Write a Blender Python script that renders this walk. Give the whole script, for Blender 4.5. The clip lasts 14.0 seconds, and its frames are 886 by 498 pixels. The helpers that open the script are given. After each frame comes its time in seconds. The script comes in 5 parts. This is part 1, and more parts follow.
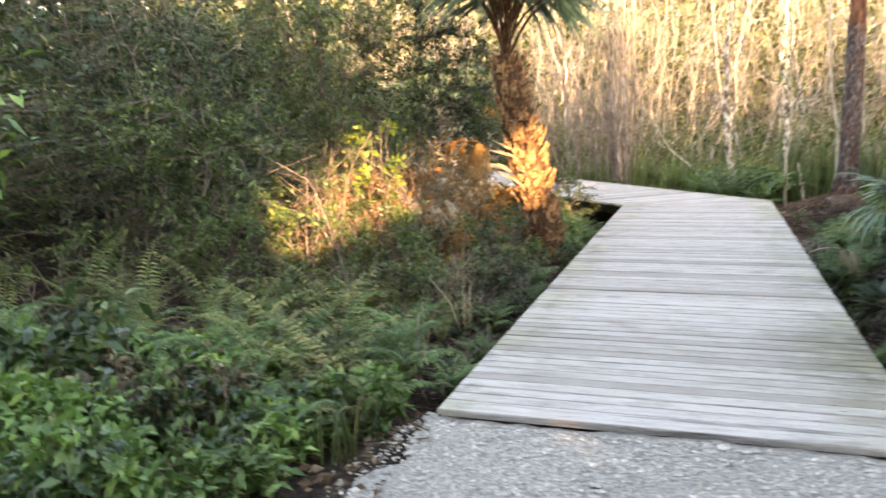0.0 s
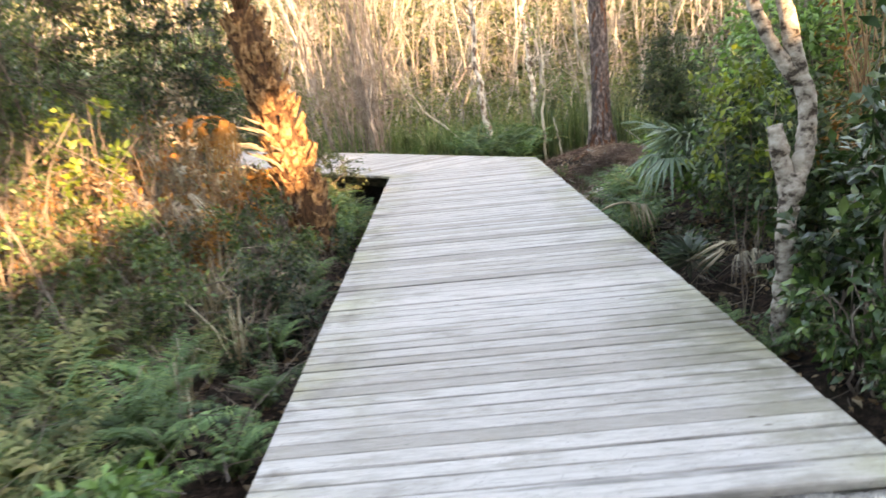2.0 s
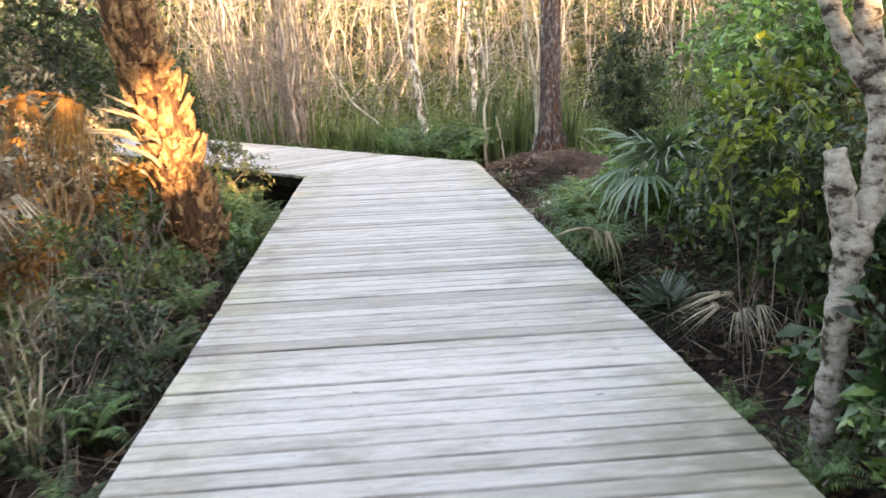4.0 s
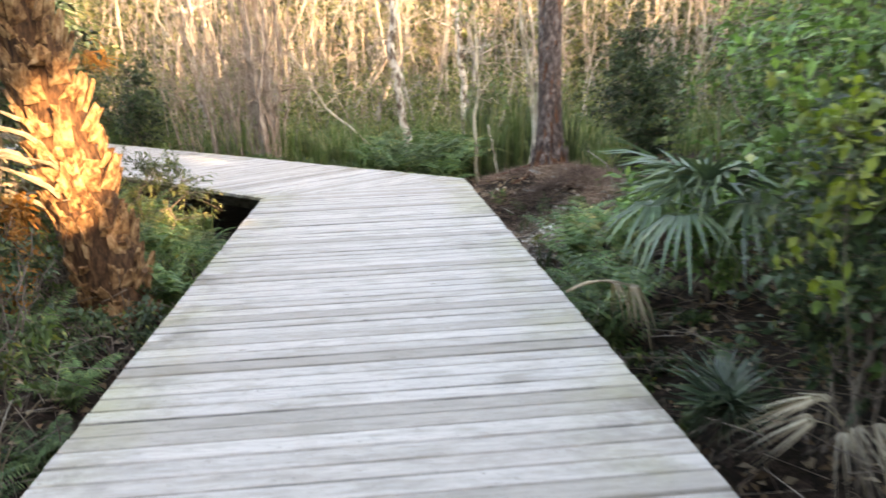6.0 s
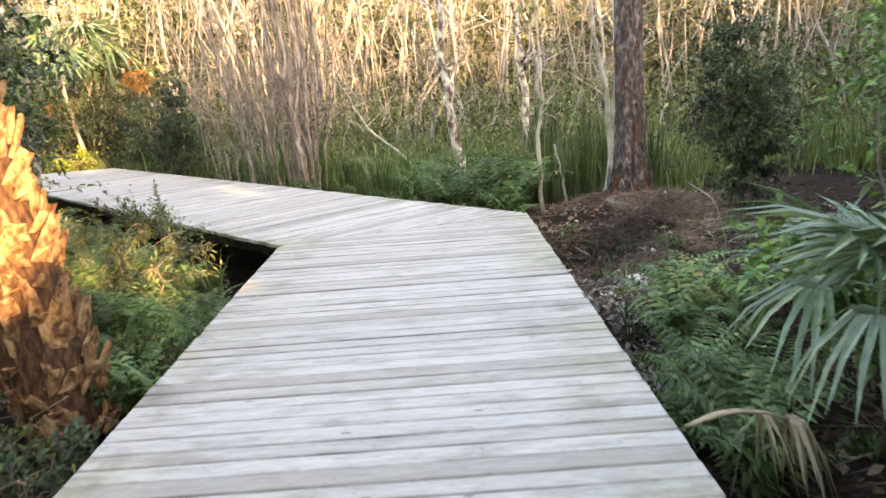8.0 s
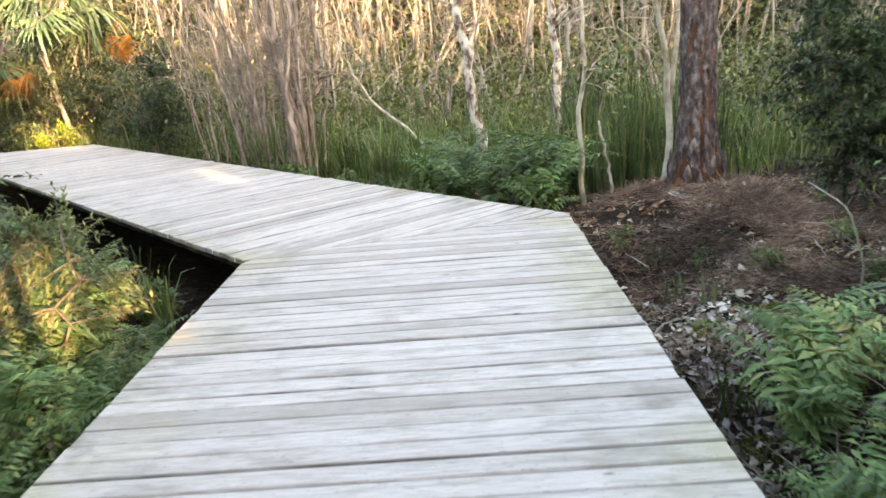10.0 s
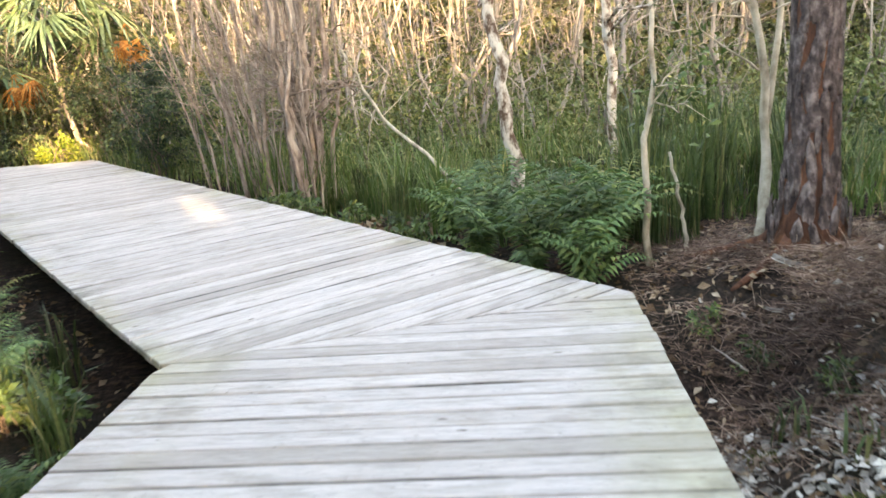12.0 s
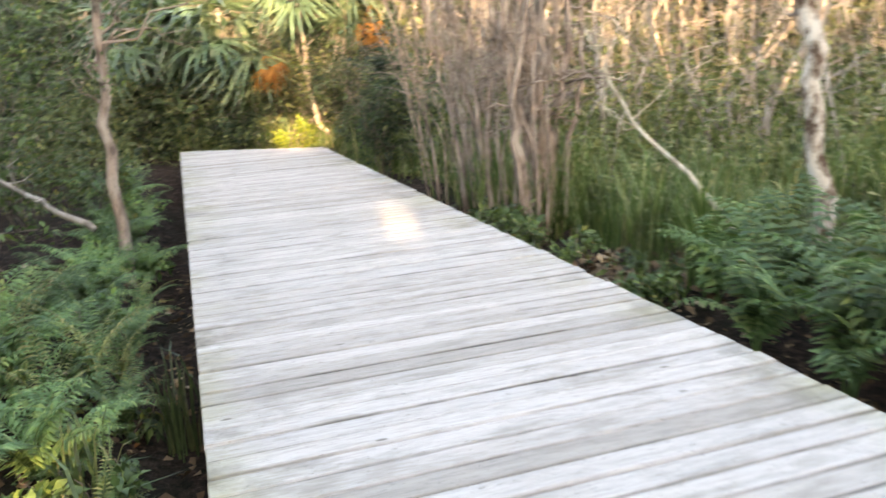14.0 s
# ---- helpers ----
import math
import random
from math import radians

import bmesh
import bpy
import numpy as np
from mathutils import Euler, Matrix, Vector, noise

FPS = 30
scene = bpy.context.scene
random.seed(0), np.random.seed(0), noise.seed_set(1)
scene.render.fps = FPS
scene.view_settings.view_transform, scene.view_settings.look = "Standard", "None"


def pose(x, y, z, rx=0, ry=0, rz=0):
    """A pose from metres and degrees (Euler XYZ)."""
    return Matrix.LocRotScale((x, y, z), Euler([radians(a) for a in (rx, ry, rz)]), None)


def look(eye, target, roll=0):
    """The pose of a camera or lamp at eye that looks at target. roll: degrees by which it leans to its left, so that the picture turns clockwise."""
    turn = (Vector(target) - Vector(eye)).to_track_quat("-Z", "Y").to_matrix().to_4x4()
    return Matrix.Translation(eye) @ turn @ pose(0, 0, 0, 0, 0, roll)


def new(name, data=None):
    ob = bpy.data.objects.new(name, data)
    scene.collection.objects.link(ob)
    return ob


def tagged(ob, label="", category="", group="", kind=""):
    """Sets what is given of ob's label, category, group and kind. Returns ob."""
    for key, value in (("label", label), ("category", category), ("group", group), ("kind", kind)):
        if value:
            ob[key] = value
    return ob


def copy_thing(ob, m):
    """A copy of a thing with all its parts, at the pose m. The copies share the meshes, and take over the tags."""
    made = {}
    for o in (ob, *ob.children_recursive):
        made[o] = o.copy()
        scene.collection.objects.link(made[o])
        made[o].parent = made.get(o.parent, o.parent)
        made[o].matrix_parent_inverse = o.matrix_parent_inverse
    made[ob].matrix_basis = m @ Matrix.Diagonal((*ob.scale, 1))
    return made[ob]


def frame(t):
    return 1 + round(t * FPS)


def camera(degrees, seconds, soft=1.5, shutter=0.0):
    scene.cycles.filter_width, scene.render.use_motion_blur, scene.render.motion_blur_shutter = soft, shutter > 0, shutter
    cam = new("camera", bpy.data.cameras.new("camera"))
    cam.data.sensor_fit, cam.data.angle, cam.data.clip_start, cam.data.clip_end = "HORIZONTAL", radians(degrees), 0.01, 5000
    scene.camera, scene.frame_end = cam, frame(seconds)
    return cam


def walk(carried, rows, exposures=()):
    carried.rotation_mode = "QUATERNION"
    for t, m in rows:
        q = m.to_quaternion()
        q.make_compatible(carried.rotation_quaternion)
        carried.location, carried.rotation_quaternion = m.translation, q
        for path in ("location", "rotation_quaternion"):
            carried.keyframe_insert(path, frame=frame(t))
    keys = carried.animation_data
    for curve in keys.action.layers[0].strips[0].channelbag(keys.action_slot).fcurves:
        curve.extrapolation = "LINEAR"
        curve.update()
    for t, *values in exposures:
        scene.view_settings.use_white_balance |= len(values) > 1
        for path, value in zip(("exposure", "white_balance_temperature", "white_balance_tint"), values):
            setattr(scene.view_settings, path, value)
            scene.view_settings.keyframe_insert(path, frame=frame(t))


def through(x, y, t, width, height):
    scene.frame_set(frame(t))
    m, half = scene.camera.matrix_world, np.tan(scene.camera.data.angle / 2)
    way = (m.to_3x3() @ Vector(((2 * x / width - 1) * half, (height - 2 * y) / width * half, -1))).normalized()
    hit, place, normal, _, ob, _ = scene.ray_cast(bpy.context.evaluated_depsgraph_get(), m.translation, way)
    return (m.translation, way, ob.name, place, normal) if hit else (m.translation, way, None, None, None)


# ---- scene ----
# ---- camera and walk ----
cam = camera(59.1, 14.0, soft=1.55, shutter=0.6)
# seconds, eye, yaw, pitch, roll in degrees
PATH = [
    (0.0, (1.401, 0.423, 1.585), 18.90, -9.48, -1.92),
    (0.5, (1.263, 0.646, 1.585), 21.76, -9.96, -5.38),
    (1.0, (1.109, 0.992, 1.548), 10.08, -13.01, -8.25),
    (1.5, (0.984, 1.420, 1.530), 4.51, -12.57, -6.01),
    (2.0, (0.883, 1.835, 1.512), 0.67, -12.60, -5.43),
    (2.5, (0.916, 2.327, 1.429), -2.60, -13.84, -2.14),
    (3.0, (0.946, 2.792, 1.409), -2.56, -13.77, -2.27),
    (5.5, (1.253, 4.719, 1.444), -7.24, -12.83, -1.41),
    (6.0, (1.301, 5.186, 1.420), -4.84, -13.31, -2.12),
    (6.5, (1.327, 5.624, 1.417), -0.34, -13.21, -3.33),
    (7.0, (1.444, 6.062, 1.410), 0.22, -14.00, -2.94),
    (7.5, (1.520, 6.513, 1.451), -0.23, -12.38, -3.86),
    (10.0, (1.589, 8.829, 1.391), 1.67, -14.71, -4.55),
    (10.5, (1.675, 9.294, 1.387), 2.71, -15.52, -4.83),
    (11.0, (1.703, 9.794, 1.374), 4.06, -15.03, -5.84),
    (11.5, (1.745, 10.230, 1.383), 4.60, -14.60, -5.47),
    (12.0, (1.762, 10.702, 1.398), 5.04, -14.18, -4.55),
    (12.5, (1.761, 11.169, 1.398), 5.70, -15.50, -3.57),
    (13.0, (1.759, 11.627, 1.424), 10.53, -14.67, -3.10),
    (13.5, (1.651, 12.135, 1.411), 16.75, -13.81, -4.98),
    (14.0, (1.538, 12.542, 1.334), 23.18, -13.63, -3.45),
]


def eye_pose(eye, yaw, pitch, roll):
    a, b = radians(yaw), radians(pitch)
    ahead = Vector((-math.sin(a) * math.cos(b), math.cos(a) * math.cos(b), math.sin(b)))
    return look(eye, Vector(eye) + 2 * ahead, roll)


walk(cam, [(t, eye_pose(e, yaw, p, r)) for t, e, yaw, p, r in PATH], exposures=[(0.0, 3.53, 9500, 20), (3.0, 3.60, 9400, 20), (7.0, 3.58, 9300, 19), (7.5, 3.54, 9300, 19), (9.8, 3.60, 9100, 17), (11.0, 3.60, 9000, 16), (14.0, 3.57, 8900, 16)])

# ---- world, sun, exposure ----
SUN_EL, SUN_AZ = radians(13), radians(148)      # azimuth clockwise from +y
TO_SUN = np.array([math.sin(SUN_AZ) * math.cos(SUN_EL), math.cos(SUN_AZ) * math.cos(SUN_EL), math.sin(SUN_EL)])
world = bpy.data.worlds.new("sky")
scene.world = world
world.use_nodes = True
wn = world.node_tree
sky = wn.nodes.new("ShaderNodeTexSky")
sky.sky_type, sky.sun_disc = "NISHITA", False
sky.sun_elevation, sky.sun_rotation = SUN_EL, SUN_AZ
wn.links.new(sky.outputs[0], wn.nodes["Background"].inputs[0])
wn.nodes["Background"].inputs[1].default_value = 0.15
sun = new("sun", bpy.data.lights.new("sun", "SUN"))
sun.data.energy, sun.data.angle, sun.data.color = 2.9, radians(0.6), (1.0, 0.75, 0.48)
sun.matrix_world = look((0, 0, 0), tuple(-TO_SUN))

RNG = np.random.default_rng(11)


# ---- mesh tools ----
def unit(a):
    a = np.asarray(a, float)
    return a / np.maximum(np.linalg.norm(a, axis=-1, keepdims=True), 1e-9)


class Geo:
    """Collects triangles, each with a material slot."""

    def __init__(self):
        self.v, self.f, self.m, self.n = [], [], [], 0

    def add(self, verts, faces, slot=0):
        verts, faces = np.asarray(verts, float).reshape(-1, 3), np.asarray(faces, int).reshape(-1, 3)
        self.v.append(verts)
        self.f.append(faces + self.n)
        self.m.append(np.full(len(faces), slot))
        self.n += len(verts)
        return self

    def mesh(self, name, mats, smooth=False):
        v, f, m = np.concatenate(self.v), np.concatenate(self.f), np.concatenate(self.m)
        me = bpy.data.meshes.new(name)
        me.vertices.add(len(v))
        me.vertices.foreach_set("co", v.ravel())
        me.loops.add(f.size)
        me.loops.foreach_set("vertex_index", f.ravel())
        me.polygons.add(len(f))
        me.polygons.foreach_set("loop_start", np.arange(0, f.size, 3))
        me.polygons.foreach_set("material_index", m)
        me.polygons.foreach_set("use_smooth", np.full(len(f), smooth))
        for mat in mats:
            me.materials.append(mat)
        me.update(calc_edges=True)
        me.validate()
        return me


def leaves(geo, p, d, size, width=0.45, fold=0.22, droop=0.15, slot=0, rng=RNG, twist=0.6):
    """Folded pointed leaves at p along d, two triangles each side of a bent rib."""
    n = len(p)
    if n == 0:
        return
    d, size = unit(d), np.broadcast_to(np.asarray(size, float), (n,))[:, None]
    s = unit(np.cross(d, rng.normal(size=(n, 3)) * twist + [0, 0, 1.0]))
    up = np.cross(s, d)
    mid = p + d * size * 0.5 + up * size * 0.03
    tip = p + d * size - np.array([0, 0, 1.0]) * size * droop
    left = p + d * size * 0.45 + (s + up * fold) * size * width * 0.5
    right = p + d * size * 0.45 + (-s + up * fold) * size * width * 0.5
    v = np.stack([p, left, tip, right, mid], 1).reshape(-1, 3)
    k = np.arange(n)[:, None] * 5
    f = np.stack([k + [0, 4, 1], k + [1, 4, 2], k + [0, 3, 4], k + [3, 2, 4]], 1).reshape(-1, 3)
    geo.add(v, f, slot)


def sticks(geo, p0, p1, r0, r1, slot=0, k=3):
    """Many straight tapered rods."""
    p0, p1 = np.asarray(p0, float).reshape(-1, 3), np.asarray(p1, float).reshape(-1, 3)
    n = len(p0)
    r0, r1 = (np.broadcast_to(np.asarray(r, float), (n,))[:, None] for r in (r0, r1))
    d = unit(p1 - p0)
    s = unit(np.cross(d, [0.31, 0.77, 0.21]))
    u = np.cross(s, d)
    ring = []
    for c, r in ((p0, r0), (p1, r1)):
        for i in range(k):
            a = 2 * math.pi * i / k
            ring.append(c + (s * math.cos(a) + u * math.sin(a)) * r)
    v = np.stack(ring, 1).reshape(-1, 3)
    base = np.arange(n)[:, None] * 2 * k
    f = []
    for i in range(k):
        j = (i + 1) % k
        f += [base + [i, j, k + j], base + [i, k + j, k + i]]
    geo.add(v, np.stack(f, 1).reshape(-1, 3), slot)


def tube(geo, pts, radii, slot=0, k=8, rough=0.0, rng=RNG):
    """One bent tapered tube with closed ends."""
    pts = np.asarray(pts, float)
    n = len(pts)
    radii = np.broadcast_to(np.asarray(radii, float), (n,))
    t = unit(np.gradient(pts, axis=0))
    s = unit(np.cross(t, [0.83, 0.21, 0.12]))
    u = np.cross(t, s)
    a = np.arange(k) * 2 * math.pi / k
    r = radii[:, None] * (1 + rough * rng.normal(size=(n, k)))
    v = pts[:, None] + (s[:, None] * np.cos(a)[None, :, None] + u[:, None] * np.sin(a)[None, :, None]) * r[..., None]
    i, j = np.meshgrid(np.arange(n - 1), np.arange(k), indexing="ij")
    jj = (j + 1) % k
    f = np.concatenate([np.stack([i * k + j, i * k + jj, (i + 1) * k + jj], -1).reshape(-1, 3),
                        np.stack([i * k + j, (i + 1) * k + jj, (i + 1) * k + j], -1).reshape(-1, 3)])
    v = np.concatenate([v.reshape(-1, 3), pts[:1], pts[-1:]])
    cap = [[n * k, b, a_] for a_, b in zip(range(k), np.roll(range(k), -1))]
    cap += [[n * k + 1, (n - 1) * k + a_, (n - 1) * k + b] for a_, b in zip(range(k), np.roll(range(k), -1))]
    geo.add(v, np.concatenate([f, np.array(cap)]), slot)


def knobbly(geo, pts, radii, rng, step=0.035, k=12, slot=0):
    """A tube through the points with knots, flutes and small swellings."""
    pts = np.asarray(pts, float)
    run = np.concatenate([[0], np.cumsum(np.linalg.norm(np.diff(pts, axis=0), axis=1))])
    m = max(6, int(run[-1] / step))
    at = np.linspace(0, run[-1], m)
    line = np.column_stack([np.interp(at, run, pts[:, i]) for i in range(3)])
    for _ in range(3):
        line[1:-1] = (line[:-2] + 2 * line[1:-1] + line[2:]) / 4
    line[1:-1, :2] += rng.normal(size=(m - 2, 2)) * 0.0035
    r = np.interp(at, run, radii) * (1 + 0.05 * np.sin(at * 17 + rng.uniform(0, 6)) + 0.04 * np.sin(at * 41 + rng.uniform(0, 6)))
    for _ in range(max(1, m // 14)):
        r = r * (1 + rng.uniform(0.1, 0.24) * np.exp(-((at - rng.uniform(0, run[-1])) / 0.03) ** 2))
    tube(geo, line, r, slot, k, 0.045, rng)


def bend(p0, p1, n=8, wave=0.05, sag=0.0, rng=RNG):
    """A wavering line from p0 to p1."""
    p0, p1 = np.asarray(p0, float), np.asarray(p1, float)
    t = np.linspace(0, 1, n)[:, None]
    off = np.cumsum(rng.normal(size=(n, 3)), 0) * wave / math.sqrt(n)
    off -= off[0] + (off[-1] - off[0]) * t
    line = p0 + (p1 - p0) * t + off
    line[:, 2] += sag * np.sin(t[:, 0] * math.pi)
    return line


def part(name, mesh, parent, label=""):
    ob = new(name, mesh)
    ob.parent = parent
    return tagged(ob, label)


# ---- materials ----
def material(name, rough=0.6, metal=0.0, spec=0.35):
    m = bpy.data.materials.new(name)
    m.use_nodes = True
    nt = m.node_tree
    b = nt.nodes["Principled BSDF"]
    b.inputs["Roughness"].default_value, b.inputs["Metallic"].default_value = rough, metal
    b.inputs["Specular IOR Level"].default_value = spec
    return m, nt, b


def node(nt, kind, **sets):
    n = nt.nodes.new(kind)
    for k, v in sets.items():
        n.inputs[k.replace("_", " ")].default_value = v
    return n


def ramp(nt, source, *stops):
    r = nt.nodes.new("ShaderNodeValToRGB")
    while len(r.color_ramp.elements) < len(stops):
        r.color_ramp.elements.new(0.5)
    for e, (pos, col) in zip(r.color_ramp.elements, stops):
        e.position, e.color = pos, (*col, 1) if len(col) == 3 else col
    nt.links.new(source, r.inputs[0])
    return r.outputs[0]


def mixed(nt, factor, a, b, blend="MIX"):
    m = nt.nodes.new("ShaderNodeMix")
    m.data_type, m.blend_type = "RGBA", blend
    for key, val in ((0, factor), (6, a), (7, b)):
        if hasattr(val, "links"):
            nt.links.new(val, m.inputs[key])
        else:
            m.inputs[key].default_value = val if key == 0 else (*val, 1)
    return m.outputs[2]


def math_node(nt, op, a, b=0.0, clamp=False):
    m = nt.nodes.new("ShaderNodeMath")
    m.operation, m.use_clamp = op, clamp
    for i, val in enumerate((a, b)):
        if hasattr(val, "links"):
            nt.links.new(val, m.inputs[i])
        else:
            m.inputs[i].default_value = val
    return m.outputs[0]


def noise_at(nt, vec, scale, detail=4.0, rough=0.55, stretch=None):
    if stretch:
        mp = nt.nodes.new("ShaderNodeMapping")
        mp.inputs["Scale"].default_value = stretch
        nt.links.new(vec, mp.inputs[0])
        vec = mp.outputs[0]
    n = node(nt, "ShaderNodeTexNoise", Scale=scale, Detail=detail, Roughness=rough)
    nt.links.new(vec, n.inputs["Vector"])
    return n.outputs[0]


def bumped(nt, b, height, strength=0.4, dist=0.01):
    bp = node(nt, "ShaderNodeBump", Strength=strength, Distance=dist)
    nt.links.new(height, bp.inputs["Height"])
    nt.links.new(bp.outputs[0], b.inputs["Normal"])


def leaf_material(name, stops, rough=0.45, through=0.3, spec=0.4):
    """Leaves: hue by leaf, blotches, some light passing through."""
    m, nt, b = material(name, rough, spec=spec)
    g = nt.nodes.new("ShaderNodeNewGeometry")
    tc = nt.nodes.new("ShaderNodeTexCoord")
    col = ramp(nt, g.outputs["Random Per Island"], *stops)
    blotch = noise_at(nt, g.outputs["Position"], 22.0, 3.0)
    patch = noise_at(nt, g.outputs["Position"], 1.3, 2.0)
    patch = ramp(nt, patch, (0.34, (0.5, 0.5, 0.5)), (0.66, (1.5, 1.5, 1.4)))
    shade = mixed(nt, 1.0, patch, ramp(nt, blotch, (0.3, (0.75, 0.75, 0.75)), (0.7, (1.25, 1.25, 1.25))), "MULTIPLY")
    col = mixed(nt, 1.0, col, shade, "MULTIPLY")
    nt.links.new(col, b.inputs["Base Color"])
    tr = nt.nodes.new("ShaderNodeBsdfTranslucent")
    nt.links.new(mixed(nt, 1.0, col, (1.0, 1.05, 0.55), "MULTIPLY"), tr.inputs[0])
    mx = nt.nodes.new("ShaderNodeMixShader")
    mx.inputs[0].default_value = through
    nt.links.new(b.outputs[0], mx.inputs[1])
    nt.links.new(tr.outputs[0], mx.inputs[2])
    nt.links.new(mx.outputs[0], nt.nodes["Material Output"].inputs[0])
    return m


def bark_material(name, dark, mid, light, scale=9.0, stretch=(1, 1, 0.25), bump=0.6, rough=0.85, lo=0.36, hi=0.66):
    m, nt, b = material(name, rough, spec=0.2)
    g = nt.nodes.new("ShaderNodeNewGeometry")
    a = noise_at(nt, g.outputs["Position"], scale, 6.0, 0.65, stretch)
    col = ramp(nt, a, (lo, dark), (0.5 if name != "white_blotched_bark" else 0.47, mid), (hi, light))
    isl = ramp(nt, g.outputs["Random Per Island"], (0, (0.75, 0.75, 0.75)), (1, (1.2, 1.15, 1.1)))
    nt.links.new(mixed(nt, 1.0, col, isl, "MULTIPLY"), b.inputs["Base Color"])
    bumped(nt, b, a, bump, 0.03)
    return m


def plank_material(name="weathered_plank", stain=0.0):
    m, nt, b = material(name, 0.78, spec=0.25)
    tc = nt.nodes.new("ShaderNodeTexCoord")
    oi = nt.nodes.new("ShaderNodeObjectInfo")
    ge = nt.nodes.new("ShaderNodeNewGeometry")
    add = nt.nodes.new("ShaderNodeVectorMath")
    add.operation = "ADD"
    sc = nt.nodes.new("ShaderNodeVectorMath")
    sc.operation = "SCALE"
    cmb = nt.nodes.new("ShaderNodeCombineXYZ")
    for i in range(3):
        nt.links.new(oi.outputs["Random"], cmb.inputs[i])
    nt.links.new(cmb.outputs[0], sc.inputs[0])
    sc.inputs["Scale"].default_value = 37.0
    nt.links.new(tc.outputs["Object"], add.inputs[0])
    nt.links.new(sc.outputs[0], add.inputs[1])
    v = add.outputs[0]
    streak = noise_at(nt, v, 1.0, 6.0, 0.7, (2.6, 30, 30))
    grain = noise_at(nt, v, 1.0, 3.0, 0.65, (9, 170, 170))
    blot = noise_at(nt, v, 1.0, 5.0, 0.62, (3.0, 9.0, 9.0))
    col = ramp(nt, streak, (0.28, (0.34, 0.313, 0.29)), (0.40, (0.465, 0.435, 0.412)), (0.62, (0.537, 0.507, 0.485)))
    col = mixed(nt, 0.55, col, ramp(nt, grain, (0.3, (0.42, 0.40, 0.38)), (0.55, (0.98, 0.98, 0.98))), "MULTIPLY")
    tone = ramp(nt, oi.outputs["Random"], (0, (0.72, 0.70, 0.675)), (0.14, (0.9, 0.885, 0.87)), (0.6, (1.0, 1.0, 1.0)), (1, (1.1, 1.095, 1.09)))
    col = mixed(nt, 1.0, col, tone, "MULTIPLY")
    col = mixed(nt, ramp(nt, blot, (0.50, (0, 0, 0)), (0.70, (0.8, 0.8, 0.8))), col, (0.27, 0.245, 0.215))
    # algae and moss towards the plank ends
    sep = nt.nodes.new("ShaderNodeSeparateXYZ")
    nt.links.new(tc.outputs["Object"], sep.inputs[0])
    edge = math_node(nt, "MULTIPLY", math_node(nt, "SUBTRACT", math_node(nt, "ABSOLUTE", sep.outputs[0]), 0.72), 2.2, True)
    wild = noise_at(nt, ge.outputs["Position"], 1.1, 4.0, 0.6)
    moss = math_node(nt, "MULTIPLY", edge, ramp(nt, wild, (0.45, (0, 0, 0)), (0.66, (1, 1, 1))))
    col = mixed(nt, math_node(nt, "MULTIPLY", moss, 0.5), col, (0.29, 0.28, 0.11))
    dirt = noise_at(nt, ge.outputs["Position"], 2.3, 6.0, 0.65)
    col = mixed(nt, math_node(nt, "MULTIPLY", edge, ramp(nt, dirt, (0.5, (0, 0, 0)), (0.68, (0.8, 0.8, 0.8)))), col, (0.13, 0.115, 0.09))
    # grime settled along the board's long edges
    side = math_node(nt, "ABSOLUTE", math_node(nt, "SUBTRACT", sep.outputs[1], 0.0615))
    grime = math_node(nt, "MULTIPLY", math_node(nt, "MULTIPLY", math_node(nt, "SUBTRACT", side, 0.0535), 260.0, True), ramp(nt, streak, (0.36, (1.0, 1.0, 1.0)), (0.64, (0.45, 0.45, 0.45))))
    run = noise_at(nt, v, 1.0, 2.0, 0.5, (1.1, 14.0, 14.0))
    grime = math_node(nt, "MULTIPLY", grime, ramp(nt, run, (0.40, (0.06, 0.06, 0.06)), (0.62, (1, 1, 1))))
    col = mixed(nt, grime, col, (0.05, 0.047, 0.044))
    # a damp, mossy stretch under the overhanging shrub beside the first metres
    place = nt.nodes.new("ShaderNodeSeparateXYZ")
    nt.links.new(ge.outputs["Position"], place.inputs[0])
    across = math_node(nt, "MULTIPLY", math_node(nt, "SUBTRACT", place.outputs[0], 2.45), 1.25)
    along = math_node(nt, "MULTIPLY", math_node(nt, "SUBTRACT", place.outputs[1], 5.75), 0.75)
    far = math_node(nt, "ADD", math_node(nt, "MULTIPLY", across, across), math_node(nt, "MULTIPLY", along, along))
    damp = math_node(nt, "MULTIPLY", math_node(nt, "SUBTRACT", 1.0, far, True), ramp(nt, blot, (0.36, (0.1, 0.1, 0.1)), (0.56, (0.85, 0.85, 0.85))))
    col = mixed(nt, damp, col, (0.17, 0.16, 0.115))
    speck = noise_at(nt, v, 1.0, 2.0, 0.5, (26, 120, 120))
    col = mixed(nt, ramp(nt, speck, (0.66, (0, 0, 0)), (0.72, (0.75, 0.75, 0.75))), col, (0.17, 0.155, 0.14))
    if stain:
        col = mixed(nt, stain, col, (0.22, 0.19, 0.16))
    # knots
    kn = node(nt, "ShaderNodeTexVoronoi", Scale=1.0)
    mp = nt.nodes.new("ShaderNodeMapping")
    mp.inputs["Scale"].default_value = (1.9, 6.5, 0.01)
    nt.links.new(v, mp.inputs[0])
    nt.links.new(mp.outputs[0], kn.inputs["Vector"])
    col = mixed(nt, ramp(nt, kn.outputs["Distance"], (0.03, (0.9, 0.9, 0.9)), (0.055, (0, 0, 0))), col, (0.10, 0.08, 0.065))
    nt.links.new(col, b.inputs["Base Color"])
